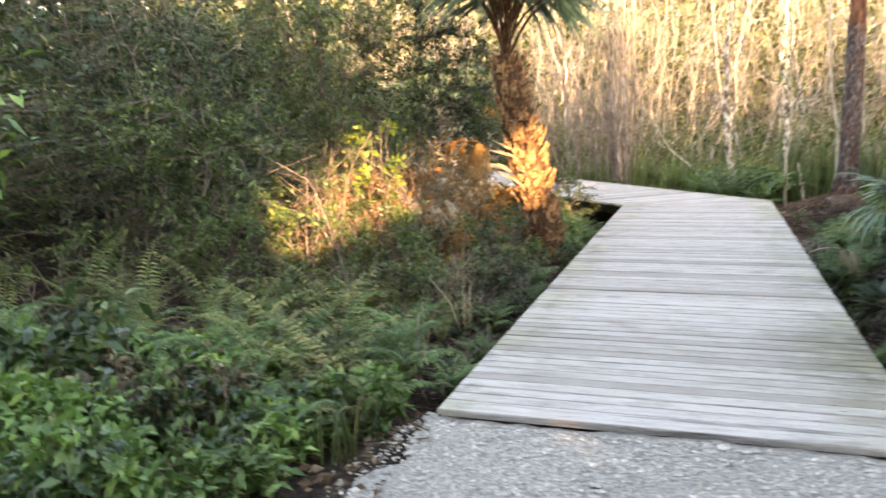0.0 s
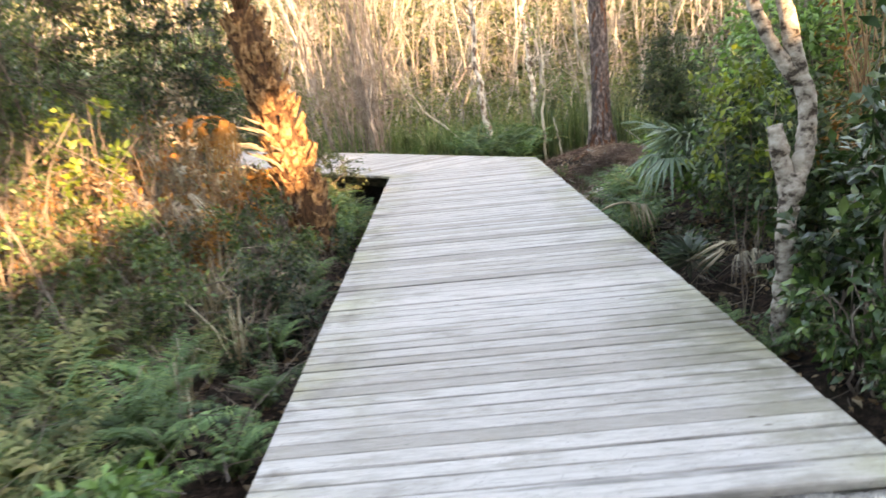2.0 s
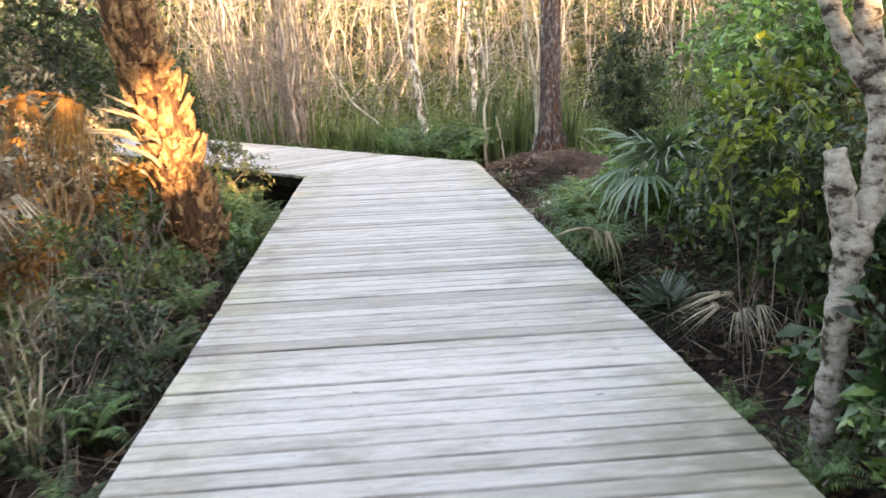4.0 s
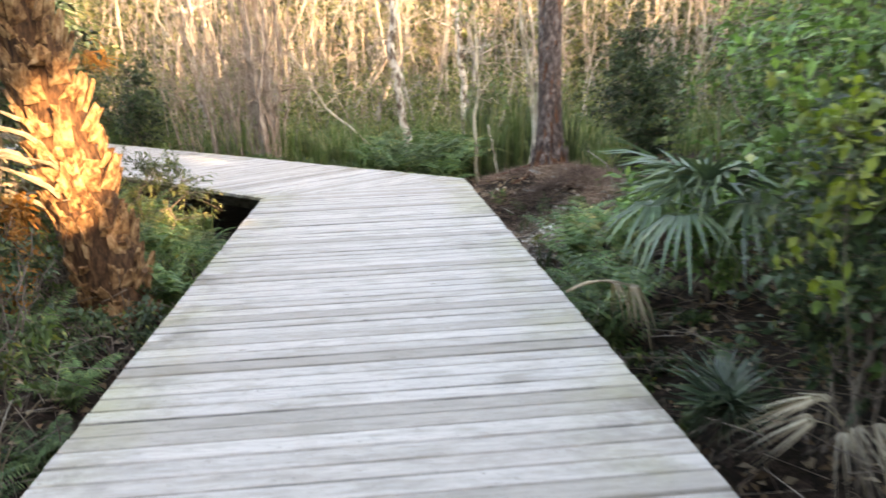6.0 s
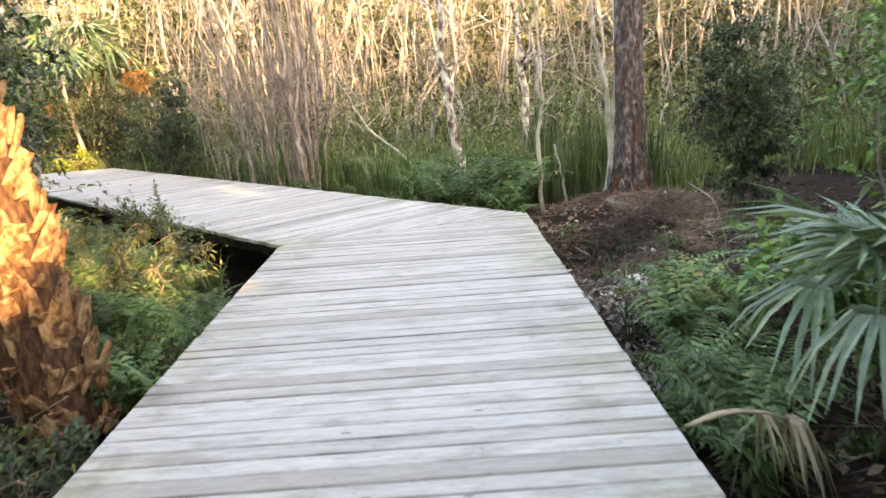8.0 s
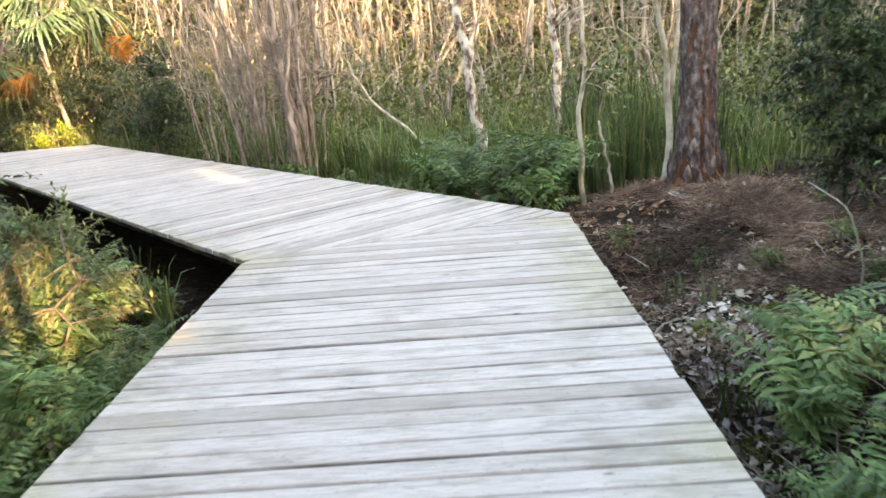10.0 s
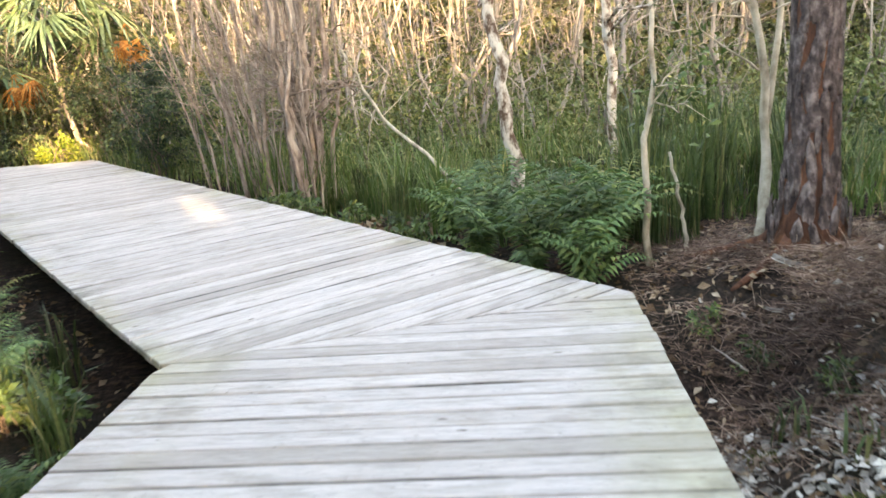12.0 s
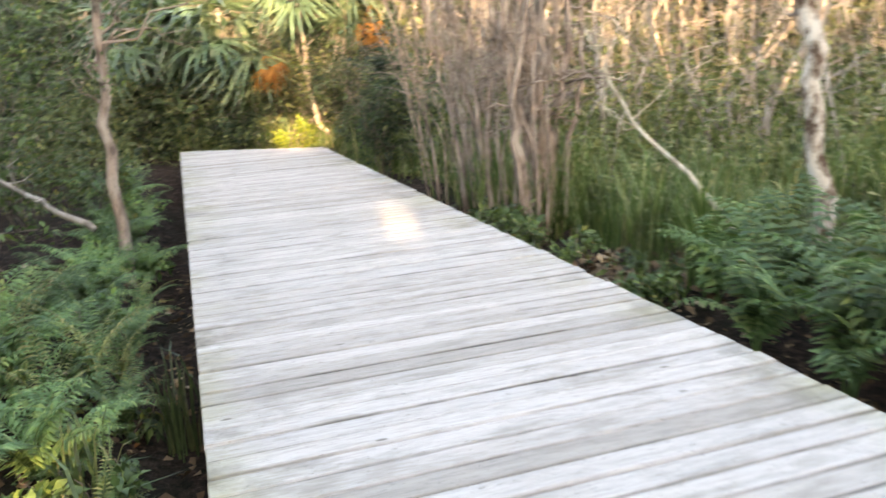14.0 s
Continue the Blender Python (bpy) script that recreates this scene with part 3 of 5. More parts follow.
def bare_tree(name, label, line, r0, r1, mat, branches, reach, seed, category="tree", group="", leaf=None, leaf_n=0, leaf_size=0.06, start=0.3, rough=0.04, k=8):
    """A slender trunk along a line with forking bare limbs."""
    rng = np.random.default_rng(seed)
    line = np.asarray(line, float)
    base = line[0].copy()
    local = line - base
    trunk, crown, boughs = Geo(), Geo(), []
    t = np.linspace(0, 1, 14)
    at = np.stack([np.interp(t, np.linspace(0, 1, len(local)), local[:, i]) for i in range(3)], 1)
    at[1:-1] += rng.normal(size=(12, 3)) * r0 * 0.5 * [1, 1, 0]
    tube(trunk, at, r0 + (r1 - r0) * t, k=k, rough=rough, rng=rng)
    ends = []
    for i in range(branches):
        s = rng.uniform(start, 1.0)
        p = np.array([np.interp(s, t, at[:, j]) for j in range(3)])
        d = unit(rng.normal(size=3) * [1, 1, 0.35] + [0, 0, 0.55])
        ln = reach * rng.uniform(0.4, 1.1) * (1.15 - 0.5 * s)
        bl = bend(p, p + d * ln, 6, ln * 0.25, rng=rng)
        rr = (r0 + (r1 - r0) * s) * 0.42
        limbs = Geo()
        boughs.append(limbs)
        tube(limbs, bl, np.linspace(rr, rr * 0.3, 6), k=4, rng=rng)
        q = bl[rng.integers(2, 6, 5)]
        e = q + unit(rng.normal(size=(5, 3)) + d * 0.8) * ln * rng.uniform(0.2, 0.5, (5, 1))
        sticks(limbs, q, e, rr * 0.3, rr * 0.12)
        ends += [bl[-1], *e]
    thing = tagged(new(name), label, category, group)
    thing.location = base
    part("trunk", trunk.mesh("trunk", [mat], True), thing)
    for limbs in boughs:
        part("branch", limbs.mesh("branch", [mat], True), thing)
    if leaf is not None and leaf_n:
        ends = np.array(ends)
        c = ends[rng.integers(0, len(ends), leaf_n)]
        leaves(crown, c + rng.normal(size=c.shape) * leaf_size * 1.3, rng.normal(size=c.shape) + [0, 0, 0.2], leaf_size * rng.uniform(0.6, 1.3, leaf_n), 0.4, rng=rng)
        part("crown", crown.mesh("crown", [leaf]), thing)
    return thing


def grass_blades(geo, x, y, z, height, rng, bow=0.35, wide=0.008, slot=0):
    n = len(x)
    a = rng.uniform(0, 2 * math.pi, n)
    out = np.stack([np.cos(a), np.sin(a), np.zeros(n)], 1)
    side = np.stack([-np.sin(a), np.cos(a), np.zeros(n)], 1) * wide * rng.uniform(0.6, 1.5, (n, 1))
    h = height * rng.uniform(0.55, 1.15, (n, 1))
    b = bow * rng.uniform(0.2, 1.5, (n, 1))
    p0 = np.stack([x, y, z], 1)
    up = np.array([0, 0, 1.0])
    p1, p2, p3 = p0 + up * h * 0.45 + out * h * b * 0.15, p0 + up * h * 0.82 + out * h * b * 0.5, p0 + up * h * (1 - 0.25 * b) + out * h * b
    v = np.stack([p0 - side, p0 + side, p1 - side, p1 + side, p2 - side * 0.7, p2 + side * 0.7, p3], 1).reshape(-1, 3)
    k = np.arange(n)[:, None] * 7
    f = np.stack([k + t for t in ([0, 1, 3], [0, 3, 2], [2, 3, 5], [2, 5, 4], [4, 5, 6])], 1).reshape(-1, 3)
    geo.add(v, f, slot)


def off_deck(x, y, gap=0.05):
    return np.array([beside(a, b) > gap for a, b in zip(x, y)])


# ---- woods all round ----
# Gaps cut in the trees behind to aim low sun: place and half width.
GAPS = [((-0.85, 11.3, 0.92), 0.78), ((-2.9, 10.0, 0.9), 0.7), ((3.12, 6.7, 1.85), 0.46), ((-6.75, 25.2, 0.3), 0.85), ((3.05, 7.5, 1.62), 0.46), ((4.6, 8.6, 2.7), 0.3), ((-2.3, 8.9, 0.85), 0.78), ((-1.4, 9.7, 1.35), 0.35), ((-2.7, 7.9, 0.6), 0.68)]


def tree_belt(name, label, ring, height, n, leaf, mat, trunks, seed, gaps=False, low=0.0, deep=4.0, bark=PALE_STEM, thick=0.09, tall_to=0.0):
    """A belt of woodland along a line of plan points: trunks, and foliage with a ragged top."""
    rng = np.random.default_rng(seed)
    ring = np.asarray(ring, float)
    seg = np.linalg.norm(np.diff(ring, axis=0), axis=1)
    run = np.concatenate([[0], np.cumsum(seg)])

    def along(s):
        return np.stack([np.interp(s, run, ring[:, i]) for i in range(2)], 1)

    g = Geo()
    nc = n // 40
    s = rng.uniform(0, run[-1], nc)
    xy = along(s) + rng.normal(size=(nc, 2)) * deep * 0.5
    top = height * (0.82 + 0.12 * np.sin(s * 0.9) + 0.1 * np.sin(s * 2.3 + 1))
    top = np.where(s < tall_to, top * 1.35, top)
    c = np.column_stack([xy, low + rng.random(nc) * (top - low) - 0.3])
    r = rng.uniform(0.3, 1.1, (nc, 1))
    p = (c[:, None] + rng.normal(size=(nc, 40, 3)) * r[:, None] * 0.55).reshape(-1, 3)
    p = p[p[:, 2] > -0.4]
    if gaps:
        keep = np.ones(len(p), bool)
        for at, w in GAPS:
            q = p - np.array(at)
            off = q - (q @ TO_SUN)[:, None] * TO_SUN
            keep &= np.linalg.norm(off, axis=1) > w * (0.8 + 0.4 * rng.random(len(p)))
        p = p[keep]
    leaves(g, p, rng.normal(size=p.shape), leaf * rng.uniform(0.6, 1.4, len(p)), 0.6, rng=rng, slot=0)
    st = rng.uniform(0, run[-1], trunks)
    bxy = along(st) + rng.normal(size=(trunks, 2)) * deep * 0.45
    for b in bxy:
        h = height * rng.uniform(0.7, 1.0)
        lean = rng.normal(size=2) * 0.5
        tube(g, bend([*b, -0.5], [b[0] + lean[0], b[1] + lean[1], h], 7, 0.3, rng=rng), np.linspace(thick, thick * 0.3, 7) * rng.uniform(0.5, 1.3), slot=1, k=6, rng=rng)
    tagged(new(name, g.mesh(name, [mat, bark])), label, "woods", kind="stuff")


# behind the camera (unseen, added to block the low sun) and round the sides
BACK = 19.0
sx, sy = TO_SUN[:2] / np.linalg.norm(TO_SUN[:2])
mid = np.array([-0.5, 8.0]) + BACK * np.array([sx, sy])
# first 34 m raised to keep sun off the western thicket
tree_belt("woods", "unseen green woodland added behind the path to block low sun", [mid + np.array([-sy, sx]) * k for k in (-30, 0, 30)], 10.4, 230000, 0.36, DARK_LEAF, 70, 5, True, deep=2.5, tall_to=34.0)
# a second belt closes holes that let stray sun onto the deck
tree_belt("woods", "second unseen woodland belt added to stop stray sun", [mid * 1.0 - np.array([sx, sy]) * 2.5 + np.array([-sy, sx]) * k for k in (-26, 0, 26)], 7.5, 110000, 0.36, DARK_LEAF, 30, 15, True, deep=2.0)
tree_belt("woods", "dark woodland closing the west side", [(-13, -14), (-13, 4), (-15, 22), (-24, 34)], 6.0, 90000, 0.26, DARK_LEAF, 60, 6, True, deep=5)
tree_belt("woods", "dark woodland closing the east side", [(15, -4), (13, 8), (15, 20), (24, 32)], 4.6, 70000, 0.24, GREEN_LEAF, 60, 7, True, deep=4)
tree_belt("woods", "sunlit olive woodland in the distance", [(-34, 40), (-12, 44), (14, 44), (36, 36)], 13.0, 150000, 0.5, OLIVE_LEAF, 200, 8, deep=7, thick=0.13)
tree_belt("woods", "sunlit olive scrub behind the bare saplings", [(-26, 31), (-10, 35), (8, 34), (24, 29)], 6.5, 80000, 0.26, OLIVE_LEAF, 200, 9, deep=5, thick=0.05)


def bare_thicket():
    """Hundreds of thin pale leafless stems with twigs, beyond the boardwalk."""
    rng = np.random.default_rng(21)
    g, lf = Geo(), Geo()
    n = 620
    x = rng.uniform(-17, 15, n)
    y = 21.5 + rng.gamma(1.6, 5.5, n) * 0.9 + np.where(x > 3, 0.5, 0) + np.abs(x + 1) * 0.12
    ok = off_deck(x, y, 1.2) & (y < 42) & ~((x < -4) & (y < 27.5))
    x, y = x[ok], y[ok]
    for a, b in zip(x, y):
        h = rng.uniform(3.5, 7.5)
        lean = rng.normal(size=2) * 0.8
        r = rng.choice([0.014, 0.02, 0.03, 0.05, 0.075], p=[0.3, 0.3, 0.22, 0.12, 0.06])
        line = bend([a, b, -0.45], [a + lean[0], b + lean[1], h], 8, 0.6, rng=rng)
        tube(g, line, np.linspace(r, r * 0.35, 8), k=5, rng=rng)
        m = rng.integers(8, 20)
        at = line[rng.integers(2, 8, m)]
        e = at + unit(rng.normal(size=(m, 3)) * [1, 1, 0.4] + [0, 0, 0.7]) * rng.uniform(0.3, 1.3, (m, 1))
        sticks(g, at, e, r * 0.35, 0.003)
        e2 = e + unit(rng.normal(size=(m, 3)) + [0, 0, 0.4]) * rng.uniform(0.2, 0.6, (m, 1))
        sticks(g, e * 0.6 + at * 0.4, e2, 0.005, 0.002)
        c = np.repeat(e2, 5, 0)
        leaves(lf, c + rng.normal(size=c.shape) * 0.15, rng.normal(size=c.shape), 0.075 * rng.uniform(0.6, 1.4, len(c)), 0.4, rng=rng)
    tagged(new("bare_saplings", g.mesh("bare_saplings", [PALE_STEM], True)), "thicket of thin pale leafless saplings in low sun", "saplings", kind="stuff")
    tagged(new("sapling_leaves", lf.mesh("sapling_leaves", [OLIVE_LEAF])), "sparse olive leaves on the bare saplings", "leaves", kind="stuff")


def undergrowth():
    """Tall grass and sedge beyond the deck's outer edge and under the saplings."""
    rng = np.random.default_rng(22)
    g = Geo()
    n = 52000
    x, y = rng.uniform(-15, 13, n), 17.2 + rng.gamma(1.5, 4.2, n)
    ok = (y > 18.3 - 0.9 * np.clip(x - 1.5, -9, 0) * 0.9) & ((x < 3.2) | (y > 18.0))
    clump = np.sin(x * 2.3 + 1.7 * np.sin(y * 1.1)) + np.sin(y * 2.9 + x) + rng.normal(size=n) * 0.6
    ok &= clump > -0.7
    x, y = x[ok], y[ok]
    ok = off_deck(x, y, 0.3)
    x, y = x[ok], y[ok]
    tall = 0.62 + 0.3 * np.sin(x * 1.3 + y * 0.7) * np.sin(x * 0.6 - y)
    grass_blades(g, x, y, ground_z(x, y) - 0.03, tall[:, None], rng, 0.6, 0.008)
    tagged(new("tall_grass", g.mesh("tall_grass", [GRASS])), "tall green and straw-coloured grass beyond the boardwalk", "grass", kind="stuff")
    lf = Geo()
    n = 3300
    x, y = rng.uniform(-13, 13, n), 19.5 + rng.gamma(1.8, 4.0, n)
    ok = off_deck(x, y, 0.8)
    x, y = x[ok], y[ok]
    c = np.column_stack([x, y, ground_z(x, y) + rng.random(len(x)) ** 1.5 * (1.3 + 0.09 * (y - 19.5))])
    p = (c[:, None] + rng.normal(size=(len(c), 26, 3)) * [0.28, 0.28, 0.2]).reshape(-1, 3)
    leaves(lf, p, rng.normal(size=p.shape) + [0, 0, 0.3], 0.09 * rng.uniform(0.6, 1.4, len(p)), 0.4, rng=rng)
    tagged(new("undergrowth", lf.mesh("undergrowth", [PALE_GREEN])), "green leafy undergrowth below the bare saplings", "undergrowth", kind="stuff")


def litter():
    """Dry leaves, pine needles and twigs on the soil."""
    rng = np.random.default_rng(23)
    g = Geo()
    n = 16000
    x, y = rng.uniform(-5, 6.5, n), rng.uniform(3.5, 19, n)
    ok = off_deck(x, y, -0.25) & ~((y < 4.6) & (x > -0.2) & (x < 4))
    x, y = x[ok], y[ok]
    p = np.column_stack([x, y, ground_z(x, y) + 0.022])
    leaves(g, p, rng.normal(size=p.shape) * [1, 1, 0.25], 0.07 * rng.uniform(0.5, 1.5, len(p)), 0.55, rng=rng, slot=0)
    n = 2300
    cx, cy = rng.normal(3.1, 0.33, 40), np.minimum(rng.normal(13.2, 0.9, 40), 14.2)
    pick = rng.integers(0, 40, n)
    x, y = cx[pick] + rng.normal(size=n) * 0.13, cy[pick] + rng.normal(size=n) * 0.13
    ok = x > 2.5
    p = np.column_stack([x, y, ground_z(x, y) + 0.03])[ok]
    leaves(g, p, rng.normal(size=p.shape) * [1, 1, 0.5], 0.065 * rng.uniform(0.4, 1.5, len(p)), 0.6, rng=rng, slot=2)
    n = 420
    x, y = rng.normal(0.35, 0.4, n), rng.normal(18.3, 0.35, n)
    ok = off_deck(x, y, 0.1)
    p = np.column_stack([x, y, ground_z(x, y) + 0.05])[ok]
    leaves(g, p, rng.normal(size=p.shape) * [1, 1, 0.6], 0.11 * rng.uniform(0.5, 1.4, len(p)), 0.5, rng=rng, slot=0)
    tagged(new("leaf_litter", g.mesh("leaf_litter", [DEAD_LEAF, NEEDLE, GREY_LITTER])), "dry brown and grey leaves scattered on the soil", "leaf litter", kind="stuff")
    g = Geo()
    n = 44000
    a, r = rng.uniform(0, 2 * math.pi, n), np.abs(rng.normal(size=n))
    x, y = 4.0 + np.cos(a) * r * 1.0, 15.0 + np.sin(a) * r * 1.8
    ok = (x > 2.6) & off_deck(x, y, 0.08)
    ok &= np.sin(x * 5.1 + 2 * np.sin(y * 3.7)) + np.sin(y * 6.3 + x * 2.1) + 0.5 * np.sin(x * 13 + y * 9) + rng.normal(size=n) * 0.4 > -0.35
    x, y = x[ok], y[ok]
    p = np.column_stack([x, y, ground_z(x, y) + 0.02 + 0.05 * rng.random(len(x))])
    d = unit(rng.normal(size=p.shape) * [1, 1, 0.25])
    sticks(g, p, p + d * rng.uniform(0.08, 0.2, (len(p), 1)), 0.0022, 0.001)
    n = 320
    x, y = rng.normal(3.9, 0.9, n), rng.normal(14.6, 1.2, n)
    ok = (x > 2.55) & off_deck(x, y, 0.08)
    p = np.column_stack([x, y, ground_z(x, y) + 0.07])[ok]
    leaves(g, p, rng.normal(size=p.shape) * [1, 1, 0.5], 0.045 * rng.uniform(0.4, 1.5, len(p)), 0.6, rng=rng, slot=2)
    n = 2600
    x, y = rng.normal(3.9, 0.9, n), rng.normal(14.4, 1.3, n)
    ok = (x > 2.55) & off_deck(x, y, 0.08)
    p = np.column_stack([x, y, ground_z(x, y) + 0.06])[ok]
    leaves(g, p, rng.normal(size=p.shape) * [1, 1, 0.4], 0.05 * rng.uniform(0.4, 1.4, len(p)), 0.5, rng=rng, slot=1)
    tagged(new("pine_needles", g.mesh("pine_needles", [NEEDLE, DEAD_LEAF, GREY_LITTER])), "thick mat of rust-brown pine needles round the trunk", "pine needles", kind="stuff")
    g = Geo()
    n = 1500
    x, y = rng.uniform(-5, -0.1, n), rng.uniform(4.6, 12, n)
    p = np.column_stack([x, y, ground_z(x, y) + rng.random(n) ** 2 * 0.5])
    d = unit(rng.normal(size=p.shape) * [1, 1, 0.5])
    ln = rng.uniform(0.15, 0.7, (n, 1))
    q = p + d * ln
    ok = off_deck(q[:, 0], q[:, 1], 0.03)
    sticks(g, p[ok], q[ok], 0.004, 0.0015)
    n = 700
    x, y = rng.uniform(2.5, 5.5, n), rng.uniform(5.5, 12, n)
    p = np.column_stack([x, y, ground_z(x, y) + rng.random(n) ** 2 * 0.5])
    q = p + unit(rng.normal(size=p.shape) * [1, 1, 0.5]) * rng.uniform(0.15, 0.7, (n, 1))
    ok = off_deck(q[:, 0], q[:, 1], 0.03)
    sticks(g, p[ok], q[ok], 0.004, 0.0015)
    tagged(new("dead_twigs", g.mesh("dead_twigs", [TWIG])), "tangle of grey dead twigs near the ground", "twigs", kind="stuff")


bare_thicket()
undergrowth()
litter()


# ---- trees ----
def cabbage_palm():
    """Leaning cabbage palm whose trunk is covered with old leaf bases."""
    rng = np.random.default_rng(31)
    x, y = -0.76, 11.35
    z0 = float(ground_z(x, y)) - 0.05
    thing = tagged(new("cabbage_palm"), "leaning palm with split brown leaf bases and drooping fans", "palm")
    thing.location = (x, y, z0)
    t = np.linspace(0, 1, 12)
    line = np.column_stack([-0.62 * t ** 1.1, 0.15 * t, 2.95 * t])
    g = Geo()
    tube(g, line, 0.235 + 0.015 * np.sin(t * 9) - 0.07 * t ** 4, k=14, rough=0.06, rng=rng)
    part("trunk", g.mesh("trunk", [PALM_FIBRE], True), thing)
    # one leaf base: a tapering split plate, base at the origin, pointing up and out
    meshes = []
    for k in range(6):
        g = Geo()
        w, h, th = 0.05 + 0.009 * k, (0.21, 0.13, 0.26, 0.17, 0.23, 0.12)[k], 0.024
        front = [[-w, 0, 0], [w, 0, 0], [w * rng.uniform(0.55, 0.9), 0.02, h * 0.45], [w * rng.uniform(0.3, 0.75), 0.045, h * rng.uniform(0.75, 1.05)], [w * rng.uniform(-0.2, 0.2), 0.055, h * rng.uniform(0.6, 0.95)], [-w * rng.uniform(0.3, 0.8), 0.045, h * rng.uniform(0.7, 1.1)], [-w * rng.uniform(0.6, 0.95), 0.02, h * 0.45]]
        v = [*front, *[[a * 0.8, b - th * 1.2, c * 0.97] for a, b, c in front], [0, 0.038, h * 0.3], [0, 0.055, h * 0.65]]
        f = [[0, 1, 14], [1, 2, 14], [2, 15, 14], [2, 3, 15], [3, 4, 15], [4, 5, 15], [5, 6, 15], [6, 14, 15], [6, 0, 14]]
        f = [[a, c, b] for a, b, c in f] + [[7, 9, 8], [7, 13, 9], [9, 13, 12], [9, 12, 10], [10, 12, 11]]
        for i in range(7):
            j = (i + 1) % 7
            f += [[i, j, 7 + j], [i, 7 + j, 7 + i]]
        meshes.append(g.add(v, f).mesh("leaf_base", [PALM_BOOT]))
    n = 300
    for i in range(n):
        s = (i + 0.5) / n * 0.96
        s = min(0.97, max(0.0, s + rng.normal() * 0.012))
        a = i * 2.39996 + rng.normal() * 0.28
        c = np.array([np.interp(s, t, line[:, j]) for j in range(3)])
        ob = part("leaf_base", meshes[rng.integers(6)], thing)
        k = rng.uniform(0.66, 1.1)
        ob.matrix_basis = (Matrix.Translation((c[0] + math.cos(a) * (0.235 - 0.07 * s ** 4), c[1] + math.sin(a) * (0.235 - 0.07 * s ** 4), c[2])) @ pose(0, 0, 0, 0, 0, math.degrees(a) - 90)
                           @ pose(0, 0, 0, -rng.uniform(-6, 17), rng.uniform(-22, 22), rng.uniform(-22, 22)) @ Matrix.Diagonal((k, k, k * rng.uniform(0.8, 1.2), 1)))
    # long broken leaf stalks on the outer side
    g = Geo()
    tube(g, [[0, 0, 0], [0.2, 0, 0.07], [0.45, 0, 0.1], [0.75, 0, 0.06]], [0.034, 0.026, 0.02, 0.008], k=6)
    stalk = g.mesh("leaf_stalk", [DEAD_FAN])
    for i in range(16):
        s = rng.uniform(0.2, 0.46)
        c = np.array([np.interp(s, t, line[:, j]) for j in range(3)])
        ob = part("leaf_stalk", stalk, thing)
        k = rng.uniform(0.5, 1.15)
        ob.matrix_basis = Matrix.Translation(c) @ pose(0, 0, 0, 0, -rng.uniform(12, 46), rng.uniform(165, 275)) @ Matrix.Diagonal((k, k, k, 1))
    live = [fan_mesh("fan_leaf", FAN_LEAF, 300 + k, 1.25, 0.8, 28, 2.2, 0.8, 0.1, stem_r=0.024, stem_mat=PALM_FIBRE) for k in range(2)]
    top = line[-1]
    for i in range(26):
        ob = part("fan_leaf", live[i % 2], thing)
        part("stalk", STALKS[ob.data.name], ob)
        k = rng.uniform(0.9, 1.2)
        ob.matrix_basis = Matrix.Translation(top + [0, 0, rng.uniform(-0.25, 0.1)]) @ pose(0, 0, 0, rng.uniform(-20, 20), rng.uniform(-82, -38), i * 137.5) @ Matrix.Diagonal((k, k, k, 1))


